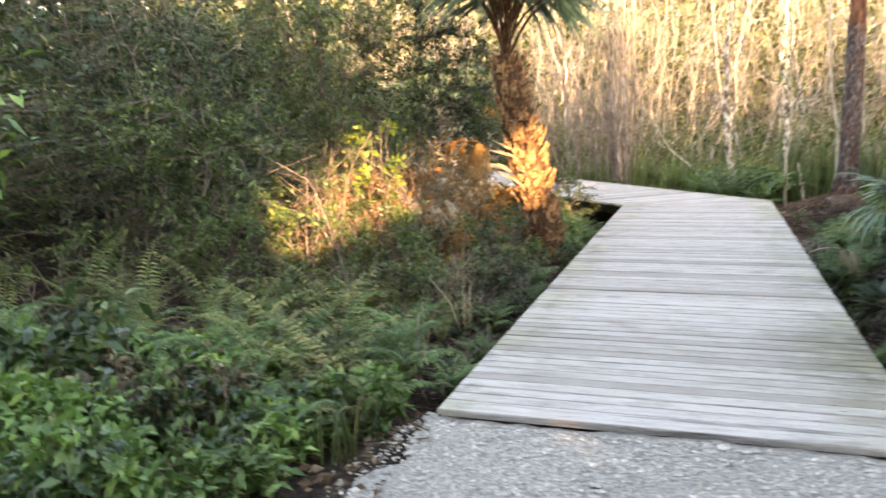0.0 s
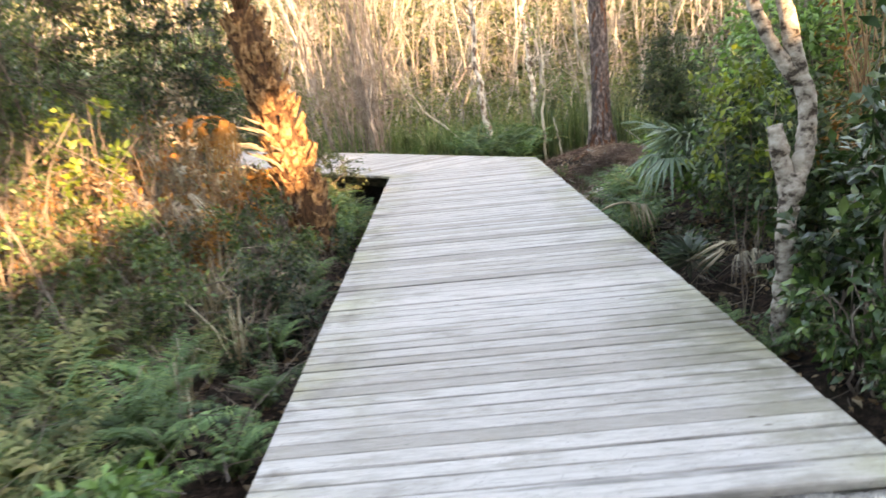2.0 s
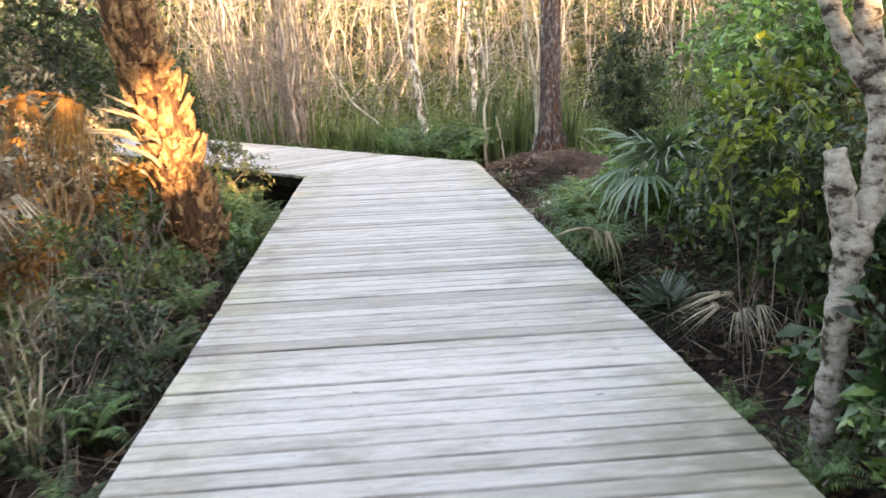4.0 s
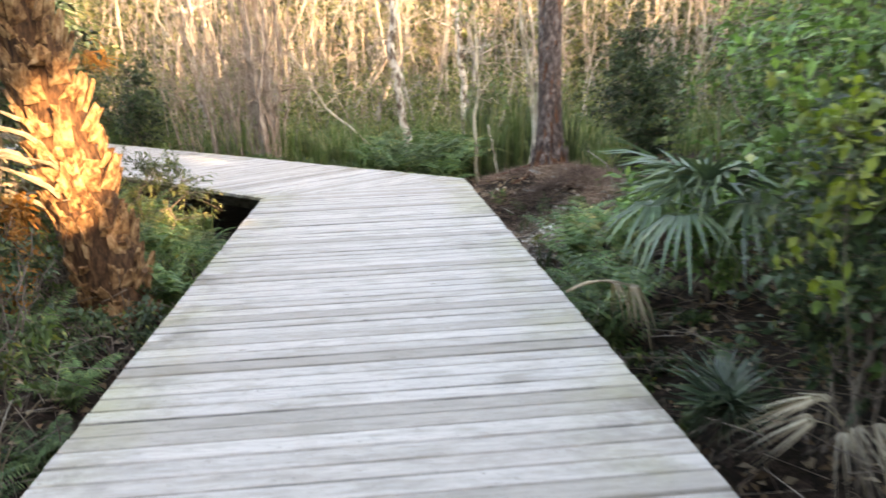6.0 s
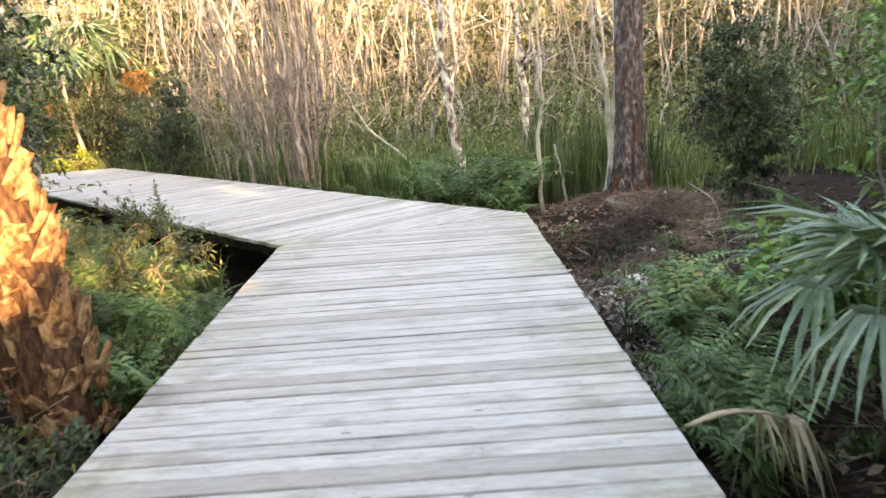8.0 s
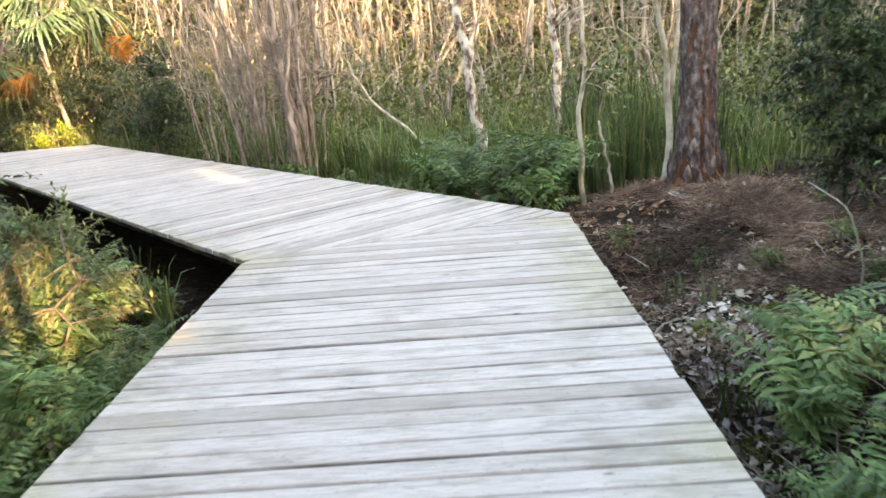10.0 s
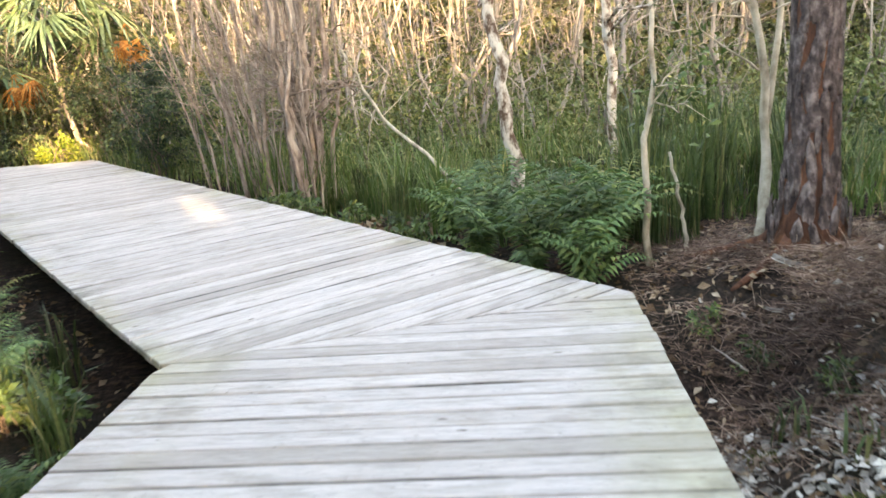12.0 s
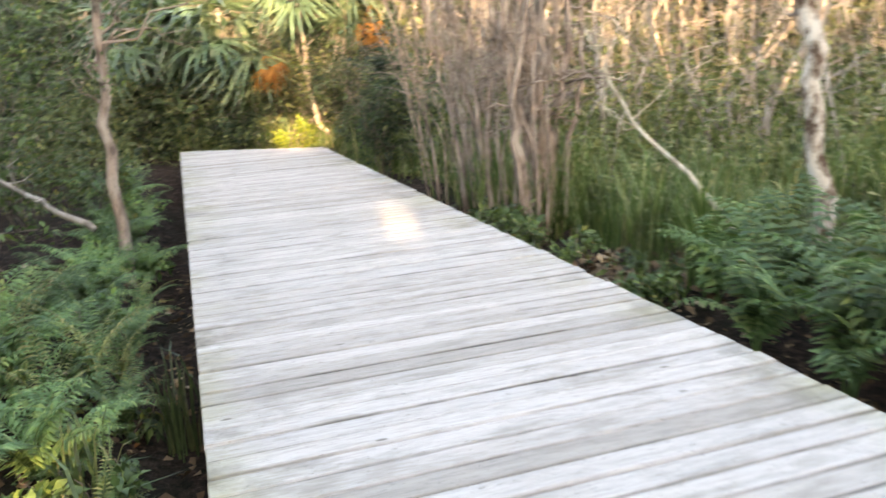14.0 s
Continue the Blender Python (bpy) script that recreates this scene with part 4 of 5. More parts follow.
def forked_tree():
    """White-barked tree that forks low, with moss-pale blotches."""
    rng = np.random.default_rng(32)
    x, y = 2.93, 6.6
    z0 = float(ground_z(x, y)) - 0.05
    thing = tagged(new("forked_tree"), "slender forked tree with white blotched bark beside the deck", "tree")
    thing.location = (x, y, z0)
    g = Geo()
    knobbly(g, [[0, 0, 0], [0.0, 0, 0.25], [0.03, 0.02, 0.6], [0.06, 0.03, 0.95], [0.11, 0.05, 1.2]], [0.072, 0.056, 0.053, 0.06, 0.066], rng)
    part("trunk", g.mesh("trunk", [WHITE_BARK], True), thing)
    g = Geo()
    knobbly(g, [[0.09, 0.05, 1.02], [0.04, 0.06, 1.25], [0.0, 0.08, 1.5]], [0.062, 0.056, 0.05], rng)
    part("broken_limb", g.mesh("broken_limb", [WHITE_BARK], True), thing)
    g = Geo()
    knobbly(g, [[0.11, 0.05, 1.08], [0.19, 0.08, 1.35], [0.22, 0.1, 1.6], [0.15, 0.1, 1.85], [0.06, 0.12, 2.3], [0.0, 0.15, 3.2], [0.1, 0.2, 4.4]], [0.062, 0.06, 0.057, 0.054, 0.046, 0.04, 0.026], rng)
    part("limb", g.mesh("limb", [WHITE_BARK], True), thing)
    g = Geo()
    knobbly(g, [[0.15, 0.1, 1.75], [0.0, 0.12, 1.98], [-0.13, 0.14, 2.3], [-0.35, 0.2, 3.1]], [0.046, 0.042, 0.037, 0.02], rng, k=9)
    part("limb", g.mesh("limb", [WHITE_BARK], True), thing)
    for at, to in (((0.0, 0.0, 0.72), (-0.13, -0.04, 0.74)), ((0.02, 0.03, 1.32), (-0.09, 0.0, 1.36)), ((0.03, 0.02, 0.98), (-0.06, 0.0, 1.0))):
        g = Geo()
        tube(g, bend(at, to, 5, 0.02, rng=rng), np.linspace(0.009, 0.004, 5), k=6, rough=0.1, rng=rng)
        part("snag", g.mesh("snag", [WHITE_BARK], True), thing)
    g, w = Geo(), Geo()
    c = rng.normal(size=(160, 3)) * [0.9, 0.9, 0.6] + [0.2, 0.2, 4.3]
    sticks(w, np.tile([0.15, 0.18, 3.6], (160, 1)), c, 0.008, 0.003)
    p = np.repeat(c, 30, 0) + rng.normal(size=(4800, 3)) * 0.14
    leaves(g, p, rng.normal(size=p.shape), 0.08, 0.45, rng=rng)
    part("twigs", w.mesh("twigs", [TWIG]), thing)
    part("crown", g.mesh("crown", [GREEN_LEAF]), thing)


def pine():
    """Straight pine with flaking plates of bark."""
    rng = np.random.default_rng(33)
    x, y = 3.76, 15.97
    z0 = float(ground_z(x, y)) - 0.06
    thing = tagged(new("pine"), "straight pine trunk with flaking grey and rust-red bark plates", "tree")
    thing.location = (x, y, z0)
    g = Geo()
    t = np.linspace(0, 1, 26)
    line = np.column_stack([0.10 * t, 0.1 * t, 9 * t])
    rad = 0.15 + 0.15 * np.exp(-t * 9 / 0.25) - 0.05 * t
    tube(g, line, rad, k=18, rough=0.025, rng=rng)
    part("trunk", g.mesh("trunk", [PINE_RED], True), thing)
    plates = []
    for k in range(4):
        g = Geo()
        w, h = rng.uniform(0.024, 0.04), rng.uniform(0.09, 0.2)
        ring = [[w * math.cos(a) * rng.uniform(0.8, 1.15), 0, h * math.sin(a) * rng.uniform(0.8, 1.15)] for a in np.linspace(0, 2 * math.pi, 9)[:-1]]
        v = [*ring, *[[a * 0.8, 0.014 + 0.006 * rng.random(), c * 0.82] for a, b, c in ring], [0, 0.021, 0]]
        f = []
        for i in range(8):
            j = (i + 1) % 8
            f += [[i, 8 + j, j], [i, 8 + i, 8 + j], [8 + i, 16, 8 + j]]
        plates.append(g.add(v, f).mesh("bark_plate", [PINE_BARK]))
    n = 300
    for i in range(n):
        h = 0.12 + 2.9 * (i + rng.random()) / n
        a = i * 2.39996 + rng.normal() * 0.2
        r = np.interp(h / 9, t, rad)
        ob = part("bark_plate", plates[i % 4], thing)
        k = rng.uniform(0.75, 1.35)
        ob.matrix_basis = Matrix.Translation((0.011 * h + math.cos(a) * (r - 0.003), 0.011 * h + math.sin(a) * (r - 0.003), h)) @ pose(0, 0, 0, 0, rng.normal() * 6, math.degrees(a) - 90) @ Matrix.Diagonal((k, 1, k, 1))
    g = Geo()
    p = rng.normal(size=(2600, 3)) * [1.3, 1.3, 0.9] + [0.1, 0.1, 9]
    sticks(g, p, p + unit(rng.normal(size=p.shape)) * 0.25, 0.004, 0.002)
    part("crown", g.mesh("crown", [GREEN_LEAF]), thing)
    # roots
    for a in (0.2, 1.4, 2.7, 3.8, 5.0):
        g = Geo()
        d = np.array([math.cos(a), math.sin(a), 0])
        tube(g, [d * 0.12 + [0, 0, 0.22], d * 0.28 + [0, 0, 0.08], d * 0.55 + [0, 0, 0.0], d * 0.8 + [0, 0, -0.06]], [0.07, 0.05, 0.03, 0.012], k=6, rng=rng)
        part("root", g.mesh("root", [PINE_RED], True), thing)


cabbage_palm()
forked_tree()
pine()

gz = ground_z
bare_tree("sapling", "thin pale sapling with a leafy tip among ferns", [(2.81, 16.5, -0.3), (2.78, 16.5, 0.5), (2.85, 16.55, 1.2), (2.84, 16.6, 1.9), (2.8, 16.6, 3.2)], 0.03, 0.012, CREAM_STEM, 12, 0.6, 41, leaf=GREEN_LEAF, leaf_n=420, leaf_size=0.08, start=0.35)
bare_tree("tree", "slim tree with pale flaking bark behind the ferns", [(1.86, 18.2, -0.4), (1.86, 18.2, 0.5), (1.78, 18.2, 1.1), (1.70, 18.25, 1.6), (1.72, 18.3, 3.0), (1.6, 18.4, 5.5)], 0.075, 0.04, MOTTLED, 7, 0.9, 142, start=0.55)
bare_tree("tree", "slim pale tree standing in the tall grass", [(3.15, 20.6, -0.4), (3.1, 20.6, 1.2), (3.05, 20.7, 2.6), (3.0, 20.8, 5.5)], 0.07, 0.04, MOTTLED, 12, 1.2, 43, start=0.35)
bare_tree("tree", "thin pale twin stem beside the pine", [(3.5, 16.3, -0.2), (3.7, 16.6, 0.4), (3.65, 16.6, 1.1), (3.52, 16.6, 2.0), (3.4, 16.7, 4.2)], 0.04, 0.02, CREAM_STEM, 8, 0.9, 44, start=0.45)
bare_tree("tree", "thin curving pale stem beside the pine", [(3.75, 16.9, -0.2), (3.76, 16.9, 0.7), (3.9, 16.95, 1.4), (3.82, 17.0, 2.2), (3.9, 17.1, 4.2)], 0.03, 0.018, CREAM_STEM, 8, 0.9, 45, start=0.45)
bare_tree("stick", "short bare broken stick upright in the needles", [(3.15, 16.75, -0.28), (3.1, 16.76, 0.1), (3.02, 16.78, 0.52)], 0.018, 0.012, CREAM_STEM, 0, 0.2, 46, category="stick")
bare_tree("fallen_branch", "pale dead branch leaning out of the ferns", [(1.42, 18.1, -0.35), (1.36, 18.2, 0.05), (0.95, 18.5, 0.45), (0.55, 18.7, 0.75), (0.35, 18.8, 1.15), (0.15, 18.9, 1.5)], 0.026, 0.01, CREAM_STEM, 10, 0.9, 47, category="branch", start=0.45)
bare_tree("tree", "thin lichen-pale trunk among shrubs beside the deck", [(-4.08, 18.0, -0.75), (-4.1, 18.0, 0.5), (-4.05, 18.0, 1.3), (-3.95, 18.05, 2.2), (-3.9, 18.1, 4.5)], 0.06, 0.03, TAN_STEM, 16, 1.1, 48, leaf=GREEN_LEAF, leaf_n=1200, start=0.25)
bare_tree("fallen_branch", "grey dead limb slanting over the ferns", [(-3.75, 17.4, 0.1), (-4.3, 17.2, 0.45), (-5.0, 17.0, 0.9)], 0.03, 0.012, PALE_STEM, 3, 0.5, 49, category="branch")
rng = np.random.default_rng(50)
for i in range(60):
    a, b = -0.3 - rng.gamma(1.5, 0.62), 0.0
    b = 19.35 - (a + 0.4) * 0.98 + rng.gamma(1.3, 0.45)
    if beside(a, b) < 0.15 or a < -2.7:
        continue
    lean = max(0.42 * (a + 0.35), -0.75) + rng.normal(0, 0.2)
    h = rng.uniform(3.2, 4.8)
    r = rng.choice([0.011, 0.018, 0.032, 0.055], p=[0.3, 0.26, 0.24, 0.2])
    bare_tree("sapling", "pale bare stem in a tight clump at the deck's edge", [(a, b, -0.45), (a + lean * 0.15 + rng.normal() * 0.05, b, 0.4), (a + lean * 0.35 + rng.normal() * 0.08, b, 1.0), (a + lean * 0.6 + rng.normal() * 0.1, b + 0.1, 1.7), (a + lean * 1.3, b + 0.2, h)],
              r, r * 0.45, TAN_STEM, 9, 1.0, 500 + i, group="clump of bare stems", start=0.35)

# ---- shrubs ----
# west side, beside and behind the palm
shrub("shrub", "yellow-leaved shrub catching the low sun", -2.45, 9.3, 0.34, 2.3, 70, 9, 0.11, YELLOW_LEAF, 0.55, seed=1)
for i, (a, b, s, h) in enumerate([(-2.7, 9.2, 0.8, 1.4), (-3.2, 9.6, 0.7, 1.5), (-2.0, 9.2, 0.6, 1.2), (-1.6, 9.9, 0.5, 1.6), (-2.3, 10.2, 0.7, 1.7)]):
    shrub("dry_tangle", "tangle of dry orange-brown stems and withered leaves", a, b, s, h, 70, 3, 0.09, RUST_FAN, 0.35, STRAW_STEM, 0.02, "dead plant", "dry stem tangles", 180 + i, stems=26, thick=0.011)
shrub("shrub", "yellow-green shrub with dry stems", -3.3, 10.2, 0.6, 2.2, 55, 8, 0.09, YELLOW_LEAF, 0.5, seed=2, low=0.4)
for i, (a, b, sp, h) in enumerate([(-2.2, 10.3, 0.7, 1.7), (-1.8, 9.3, 0.6, 1.4), (-2.9, 9.0, 0.7, 1.6), (-2.4, 11.2, 0.6, 2.1), (-1.5, 10.9, 0.4, 1.2), (-2.1, 8.4, 0.6, 1.4), (-1.9, 11.7, 0.5, 1.8)]):
    shrub("dry_shrub", "dry brown vine-tangled brush with withered leaves", a, b, sp, h, int(150 * sp), 8, 0.09, (DEAD_FAN, RUST_FAN, DEAD_LEAF)[i % 3], 0.4, group="dry brush", seed=20 + i, stems=14, thick=0.009, low=0.05)
for i, (a, b, sp, h) in enumerate([(-1.3, 7.1, 0.6, 1.0), (-0.8, 7.9, 0.5, 0.75), (-1.6, 8.1, 0.6, 1.15), (-0.9, 9.2, 0.5, 0.9), (-1.1, 10.1, 0.5, 1.0), (-2.2, 7.5, 0.7, 1.35), (-3.0, 7.0, 0.8, 1.4),
                                   (-0.55, 10.5, 0.35, 0.5), (-1.5, 12.0, 0.5, 0.9), (-4.9, 6.6, 0.9, 1.2), (-6.0, 5.8, 0.9, 1.3), (-2.9, 8.3, 0.7, 1.2)]):
    shrub("shrub", "low twiggy green shrub crowding the deck", a, b, sp, h, int(190 * sp), 13, 0.065, (GREEN_LEAF, DARK_LEAF, GREEN_LEAF)[i % 3], 0.4, group="low shrubs", seed=140 + i, stems=8, thick=0.009, low=0.02)
west = [(-3.9, 7.6, 1.3, 2.2), (-5.2, 9.0, 1.5, 3.2), (-4.2, 11.6, 1.4, 3.4), (-2.6, 12.8, 1.1, 3.0), (-6.6, 7.0, 1.5, 2.6), (-7.4, 10.5, 1.8, 4.0),
        (-5.6, 13.6, 1.6, 3.8), (-8.8, 8.0, 1.8, 3.4), (-3.3, 15.0, 1.1, 2.2), (-9.5, 12.5, 2.0, 4.4), (-7.6, 4.8, 1.6, 2.2), (-7.8, 16.0, 1.8, 4.0), (-10, 4.5, 1.8, 3.0)]
for i, (a, b, s, h) in enumerate(west):
    shrub("shrub", "dense dark green evergreen shrub", a, b, s, h * (1.45 if b > 9.5 else 1.15), int((540 if b > 9.5 else 380) * s), 16, 0.078, DARK_LEAF if i % 2 else GREEN_LEAF, 0.42, group="western thicket", seed=10 + i, thick=0.022, stems=8)
shrub("shrub", "feathery light green bush beside the deck's corner", -1.1, 13.1, 0.75, 1.05, 260, 16, 0.055, PALE_GREEN, 0.28, seed=31, depth=0.55)
shrub("shrub", "feathery green bush under the deck's edge", -2.1, 13.4, 0.6, 0.85, 160, 16, 0.055, GREEN_LEAF, 0.28, seed=32)
shrub("shrub", "low green bush at the foot of the palm", -0.5, 12.0, 0.35, 0.5, 70, 12, 0.06, GREEN_LEAF, 0.4, seed=33)
for i, (a, b, s, h) in enumerate([(-5.3, 17.6, 1.0, 2.6), (-6.8, 19.2, 1.2, 3.2), (-5.0, 16.0, 0.9, 1.8), (-9.8, 20.6, 1.3, 3.2), (-5.3, 19.1, 0.4, 0.9), (-11.4, 23.0, 1.2, 3.2)]):
    shrub("shrub", "green leafy shrub beyond the deck", a, b, s, h, int(230 * s), 14, 0.08, GREEN_LEAF, 0.4, group="shrubs by the second leg", seed=40 + i)
# east side
for i, (a, b, s, h) in enumerate([(3.35, 5.6, 0.6, 1.75), (3.9, 5.0, 0.8, 1.7), (3.1, 6.15, 0.35, 0.8), (3.45, 6.3, 0.4, 1.5)]):
    shrub("broadleaf_shrub", "glossy broad-leaved shrub overhanging the deck's edge", a, b, s, h, int(190 * s), 11, 0.12, GLOSS_LEAF, 0.42, group="glossy shrubs", seed=60 + i, stems=7)
east = [(4.2, 8.9, 0.7, 1.3), (3.9, 11.0, 0.55, 1.0), (4.6, 8.4, 0.9, 2.0), (4.7, 11.4, 0.9, 1.7), (5.3, 10.0, 1.1, 2.6), (6.0, 12.6, 1.3, 2.6), (5.2, 6.6, 1.0, 2.4), (6.8, 8.0, 1.4, 3.0), (7.4, 15.0, 1.5, 2.8), (8.5, 11.0, 1.7, 3.6), (6.0, 4.5, 1.2, 2.4), (9.0, 17.5, 1.7, 3.2)]
for i, (a, b, s, h) in enumerate(east):
    shrub("shrub", "dark green shrub in the eastern thicket", a, b, s, h, int(260 * s), 15, 0.10, (GREEN_LEAF, WEED_LEAF, PALE_GREEN, GREEN_LEAF)[i % 4], 0.42, group="eastern thicket", seed=70 + i, thick=0.018, stems=8)
shrub("shrub", "leafy green shrub rising behind the palmetto", 4.3, 9.7, 0.75, 2.4, 190, 11, 0.10, WEED_LEAF, 0.5, seed=90, low=0.4)
shrub("shrub", "shrub with yellowing upper leaves in the sun", 3.2, 7.8, 0.45, 2.05, 70, 8, 0.075, YELLOW_LEAF, 0.55, seed=95, low=0.66, depth=0.5, stems=3, thick=0.006)
for i, (a, b, s, h) in enumerate([(4.6, 8.6, 0.6, 2.9), (4.2, 7.6, 0.5, 2.6)]):
    shrub("dry_tangle", "upright tangle of dry reddish-brown stems in sun", a, b, s, h, 60, 4, 0.08, RUST_FAN, 0.4, STRAW_STEM, 0.2, "dead plant", "dry stem tangles", 190 + i, stems=20, thick=0.013)
shrub("shrub", "dark green shrub with arching bare twigs in shade", 3.5, 8.5, 0.5, 1.7, 230, 12, 0.07, DARK_LEAF, 0.5, seed=96, low=0.3, stems=8, thick=0.009)
shrub("shrub", "dark oval-leaved shrub leaning over the leaf litter", 3.65, 7.9, 0.5, 1.5, 170, 10, 0.08, DARK_LEAF, 0.5, seed=97, low=0.3, stems=8, thick=0.009)
shrub("shrub", "dense dark round shrub beside the pine", 4.95, 15.6, 0.66, 2.15, 620, 22, 0.062, DARK_LEAF, 0.4, seed=91, stems=9)
shrub("shrub", "dark fine-leaved shrub at the wood's edge", 6.1, 14.2, 0.7, 1.9, 260, 18, 0.055, DARK_LEAF, 0.4, seed=92)
# end of the boardwalk
shrub("shrub", "bright yellow bush catching a beam of sun", -6.85, 25.35, 0.45, 0.8, 130, 14, 0.08, YELLOW_LEAF, 0.5, seed=93)
shrub("shrub", "dense dark green rounded bush at the deck's edge", -3.95, 23.2, 0.75, 2.3, 330, 16, 0.08, DARK_LEAF, 0.45, seed=98)
for i, (a, b, s, h) in enumerate([(-4.6, 24.3, 0.7, 1.3), (-8.4, 25.9, 0.8, 0.9), (-10.6, 25.4, 0.9, 1.3), (-6.6, 27.0, 1.2, 2.0), (-9.2, 27.6, 1.5, 3.0), (-4.4, 25.8, 0.9, 1.9), (-11.5, 27.0, 1.5, 3.4), (-7.6, 28.8, 1.6, 3.6), (-12.5, 24.4, 1.4, 3.2)]):
    shrub("shrub", "dark green bush at the end of the boardwalk", a, b, s, h, int(240 * s), 14, 0.09, DARK_LEAF, 0.42, group="bushes at the far end", seed=100 + i)

# ---- palmettos and fans ----
FANS = [fan_mesh("fan_leaf", FAN_LEAF, 200 + k, 0.45, 0.62, 19, 2.0, 0.4 + 0.25 * k, 0.2, 0.3) for k in range(3)]
DEADS = [fan_mesh("fan_leaf", DEAD_FAN, 220 + k, 0.5, 0.42, 9, 0.9, 2.0, 0.0, 0.3) for k in range(2)]
RUSTS = [fan_mesh("fan_leaf", RUST_FAN, 230 + k, 0.6, 0.6, 20, 1.6, 1.2, 0.0) for k in range(2)]
fan_palm("palmetto", "grey-green palmetto fans arching over the soil", 3.45, 10.05, 0.4, FANS, 13, 1, (-60, 2), 0.72)
fan_palm("palmetto", "palmetto with spiky fans in deep shade", 3.05, 8.8, -0.55, FANS, 8, 2, (-84, -55), 0.48)
fan_palm("palmetto", "palmetto with spiky fans in deep shade", 4.3, 12.4, -0.2, FANS, 9, 3, (-60, -10), 0.9)
shrub("broadleaf_shrub", "leafy green shrub pressed against the white trunk", 3.42, 6.5, 0.42, 1.0, 150, 8, 0.085, GLOSS_LEAF, 0.42, seed=67, stems=9)
shrub("broadleaf_shrub", "low glossy green shrub crowding the deck's edge", 3.08, 5.75, 0.4, 0.72, 130, 8, 0.075, GLOSS_LEAF, 0.45, seed=68, stems=9)
shrub("broadleaf_shrub", "low glossy green shrub crowding the deck's edge", 3.05, 5.05, 0.36, 0.5, 100, 8, 0.07, GLOSS_LEAF, 0.45, seed=69, stems=8)
shrub("broadleaf_shrub", "oval-leaved dark shrub below the white-barked tree", 3.95, 7.8, 0.6, 1.2, 130, 9, 0.13, GLOSS_LEAF, 0.5, seed=66, stems=8)
shrub("broadleaf_shrub", "broad-leaved seedling in the leaf litter", 3.35, 7.1, 0.25, 0.5, 22, 7, 0.14, GLOSS_LEAF, 0.5, seed=67, stems=4)
fan_palm("dead_fan", "dried grey palm fan hanging over a stalk", 2.5, 9.98, -0.05, [fan_mesh("fan_leaf", DEAD_FAN, 240, 0.4, 0.2, 11, 1.4, 1.7, 0.0, 0.3)], 2, 5, (-2, 5), 0.95, "dead leaf", (-12, 12))
fan_palm("dead_fan", "bleached dead palm fans drooping to the soil", 3.3, 8.15, -0.25, DEADS, 6, 6, (-55, -25), 0.36, "dead leaf", (110, 330))
fan_palm("dead_fan", "dry brown palm fans heaped beside the palm", -1.9, 11.8, 0.3, RUSTS, 6, 7, (-45, 10), 0.5, "dead leaf")
fan_palm("dead_fan", "dry orange palm fans caught in the shrubs", -2.5, 10.9, 0.7, RUSTS, 6, 8, (-50, 10), 0.45, "dead leaf")
fan_palm("dead_fan", "crumpled sunlit tan palm fans caught in brush", -1.85, 9.45, 0.42, DEADS, 7, 16, (-60, 20), 0.5, "dead leaf")
fan_palm("dead_fan", "curled orange palm fans in the low sun", -1.4, 9.7, 1.3, [fan_mesh("fan_leaf", RUST_FAN, 241, 0.5, 0.42, 10, 0.9, 2.0, 0.0, 0.3)], 7, 17, (0, 60), 0.42, "dead leaf")
fan_palm("cabbage_palm", "young palm with arching green fans", -9.5, 26.7, 2.0, FANS, 18, 9, (-40, 45), 1.9, "palm")
fan_palm("dead_fan", "rust-orange dead fans below a palm crown", -8.05, 26.3, 1.6, RUSTS, 7, 10, (20, 75), 0.6, "dead leaf")
fan_palm("cabbage_palm", "palm with green fans among bare stems", -7.4, 27.2, 2.7, FANS, 16, 11, (-40, 45), 1.8, "palm")
fan_palm("dead_fan", "orange dry palm fans hanging upright in sun", -5.56, 26.3, 2.4, RUSTS, 6, 12, (55, 88), 0.7, "dead leaf")

fan_palm("cabbage_palm", "palm crown of pale drooping fans at the wood's edge", -10.8, 26.0, 2.1, FANS, 16, 13, (-40, 45), 1.9, "palm")
fan_palm("dead_fan", "dry tan palm fans hanging beside the leaning trunk", -1.75, 11.7, 1.0, DEADS, 3, 14, (-35, 15), 0.65, "dead leaf", (110, 250))
# ---- ferns ----
FR = [frond_mesh("frond", 1.0, FERN_LEAF, 1, 30, 0.16, 0.5, 1.35), frond_mesh("frond", 1.1, FERN_LEAF, 2, 33, 0.17, 0.8, 1.25), frond_mesh("frond", 0.85, FERN_LEAF, 3, 28, 0.15, 0.3, 1.5)]
PF = [frond_mesh("frond", 0.95, PALE_FERN, 4, 30, 0.10, 0.2, 1.5), frond_mesh("frond", 0.9, FERN_LEAF, 5, 30, 0.10, 0.3, 1.5)]
lush = fern("lush green fern with arching fronds", FR, 13, 1)
TF = [frond_mesh("frond", 0.95, FERN_LEAF, 6, 20, 0.17, 0.6, 1.5, 0.3), frond_mesh("frond", 1.05, FERN_LEAF, 7, 21, 0.18, 0.35, 1.45, 0.3), frond_mesh("frond", 0.8, FERN_LEAF, 8, 18, 0.16, 0.8, 1.3, 0.3)]
tall = fern("upright green fern with broad feathered fronds", TF, 15, 3, 1.0, (-42, -2))
gold = fern("yellowing fern with curled feathered fronds", [frond_mesh("frond", 0.9, PALE_FERN, 9, 19, 0.16, 0.7, 1.4, 0.3)], 9, 4, 1.0, (-35, 0))
fade = fern("thin fern with fading olive fronds", PF, 10, 2)
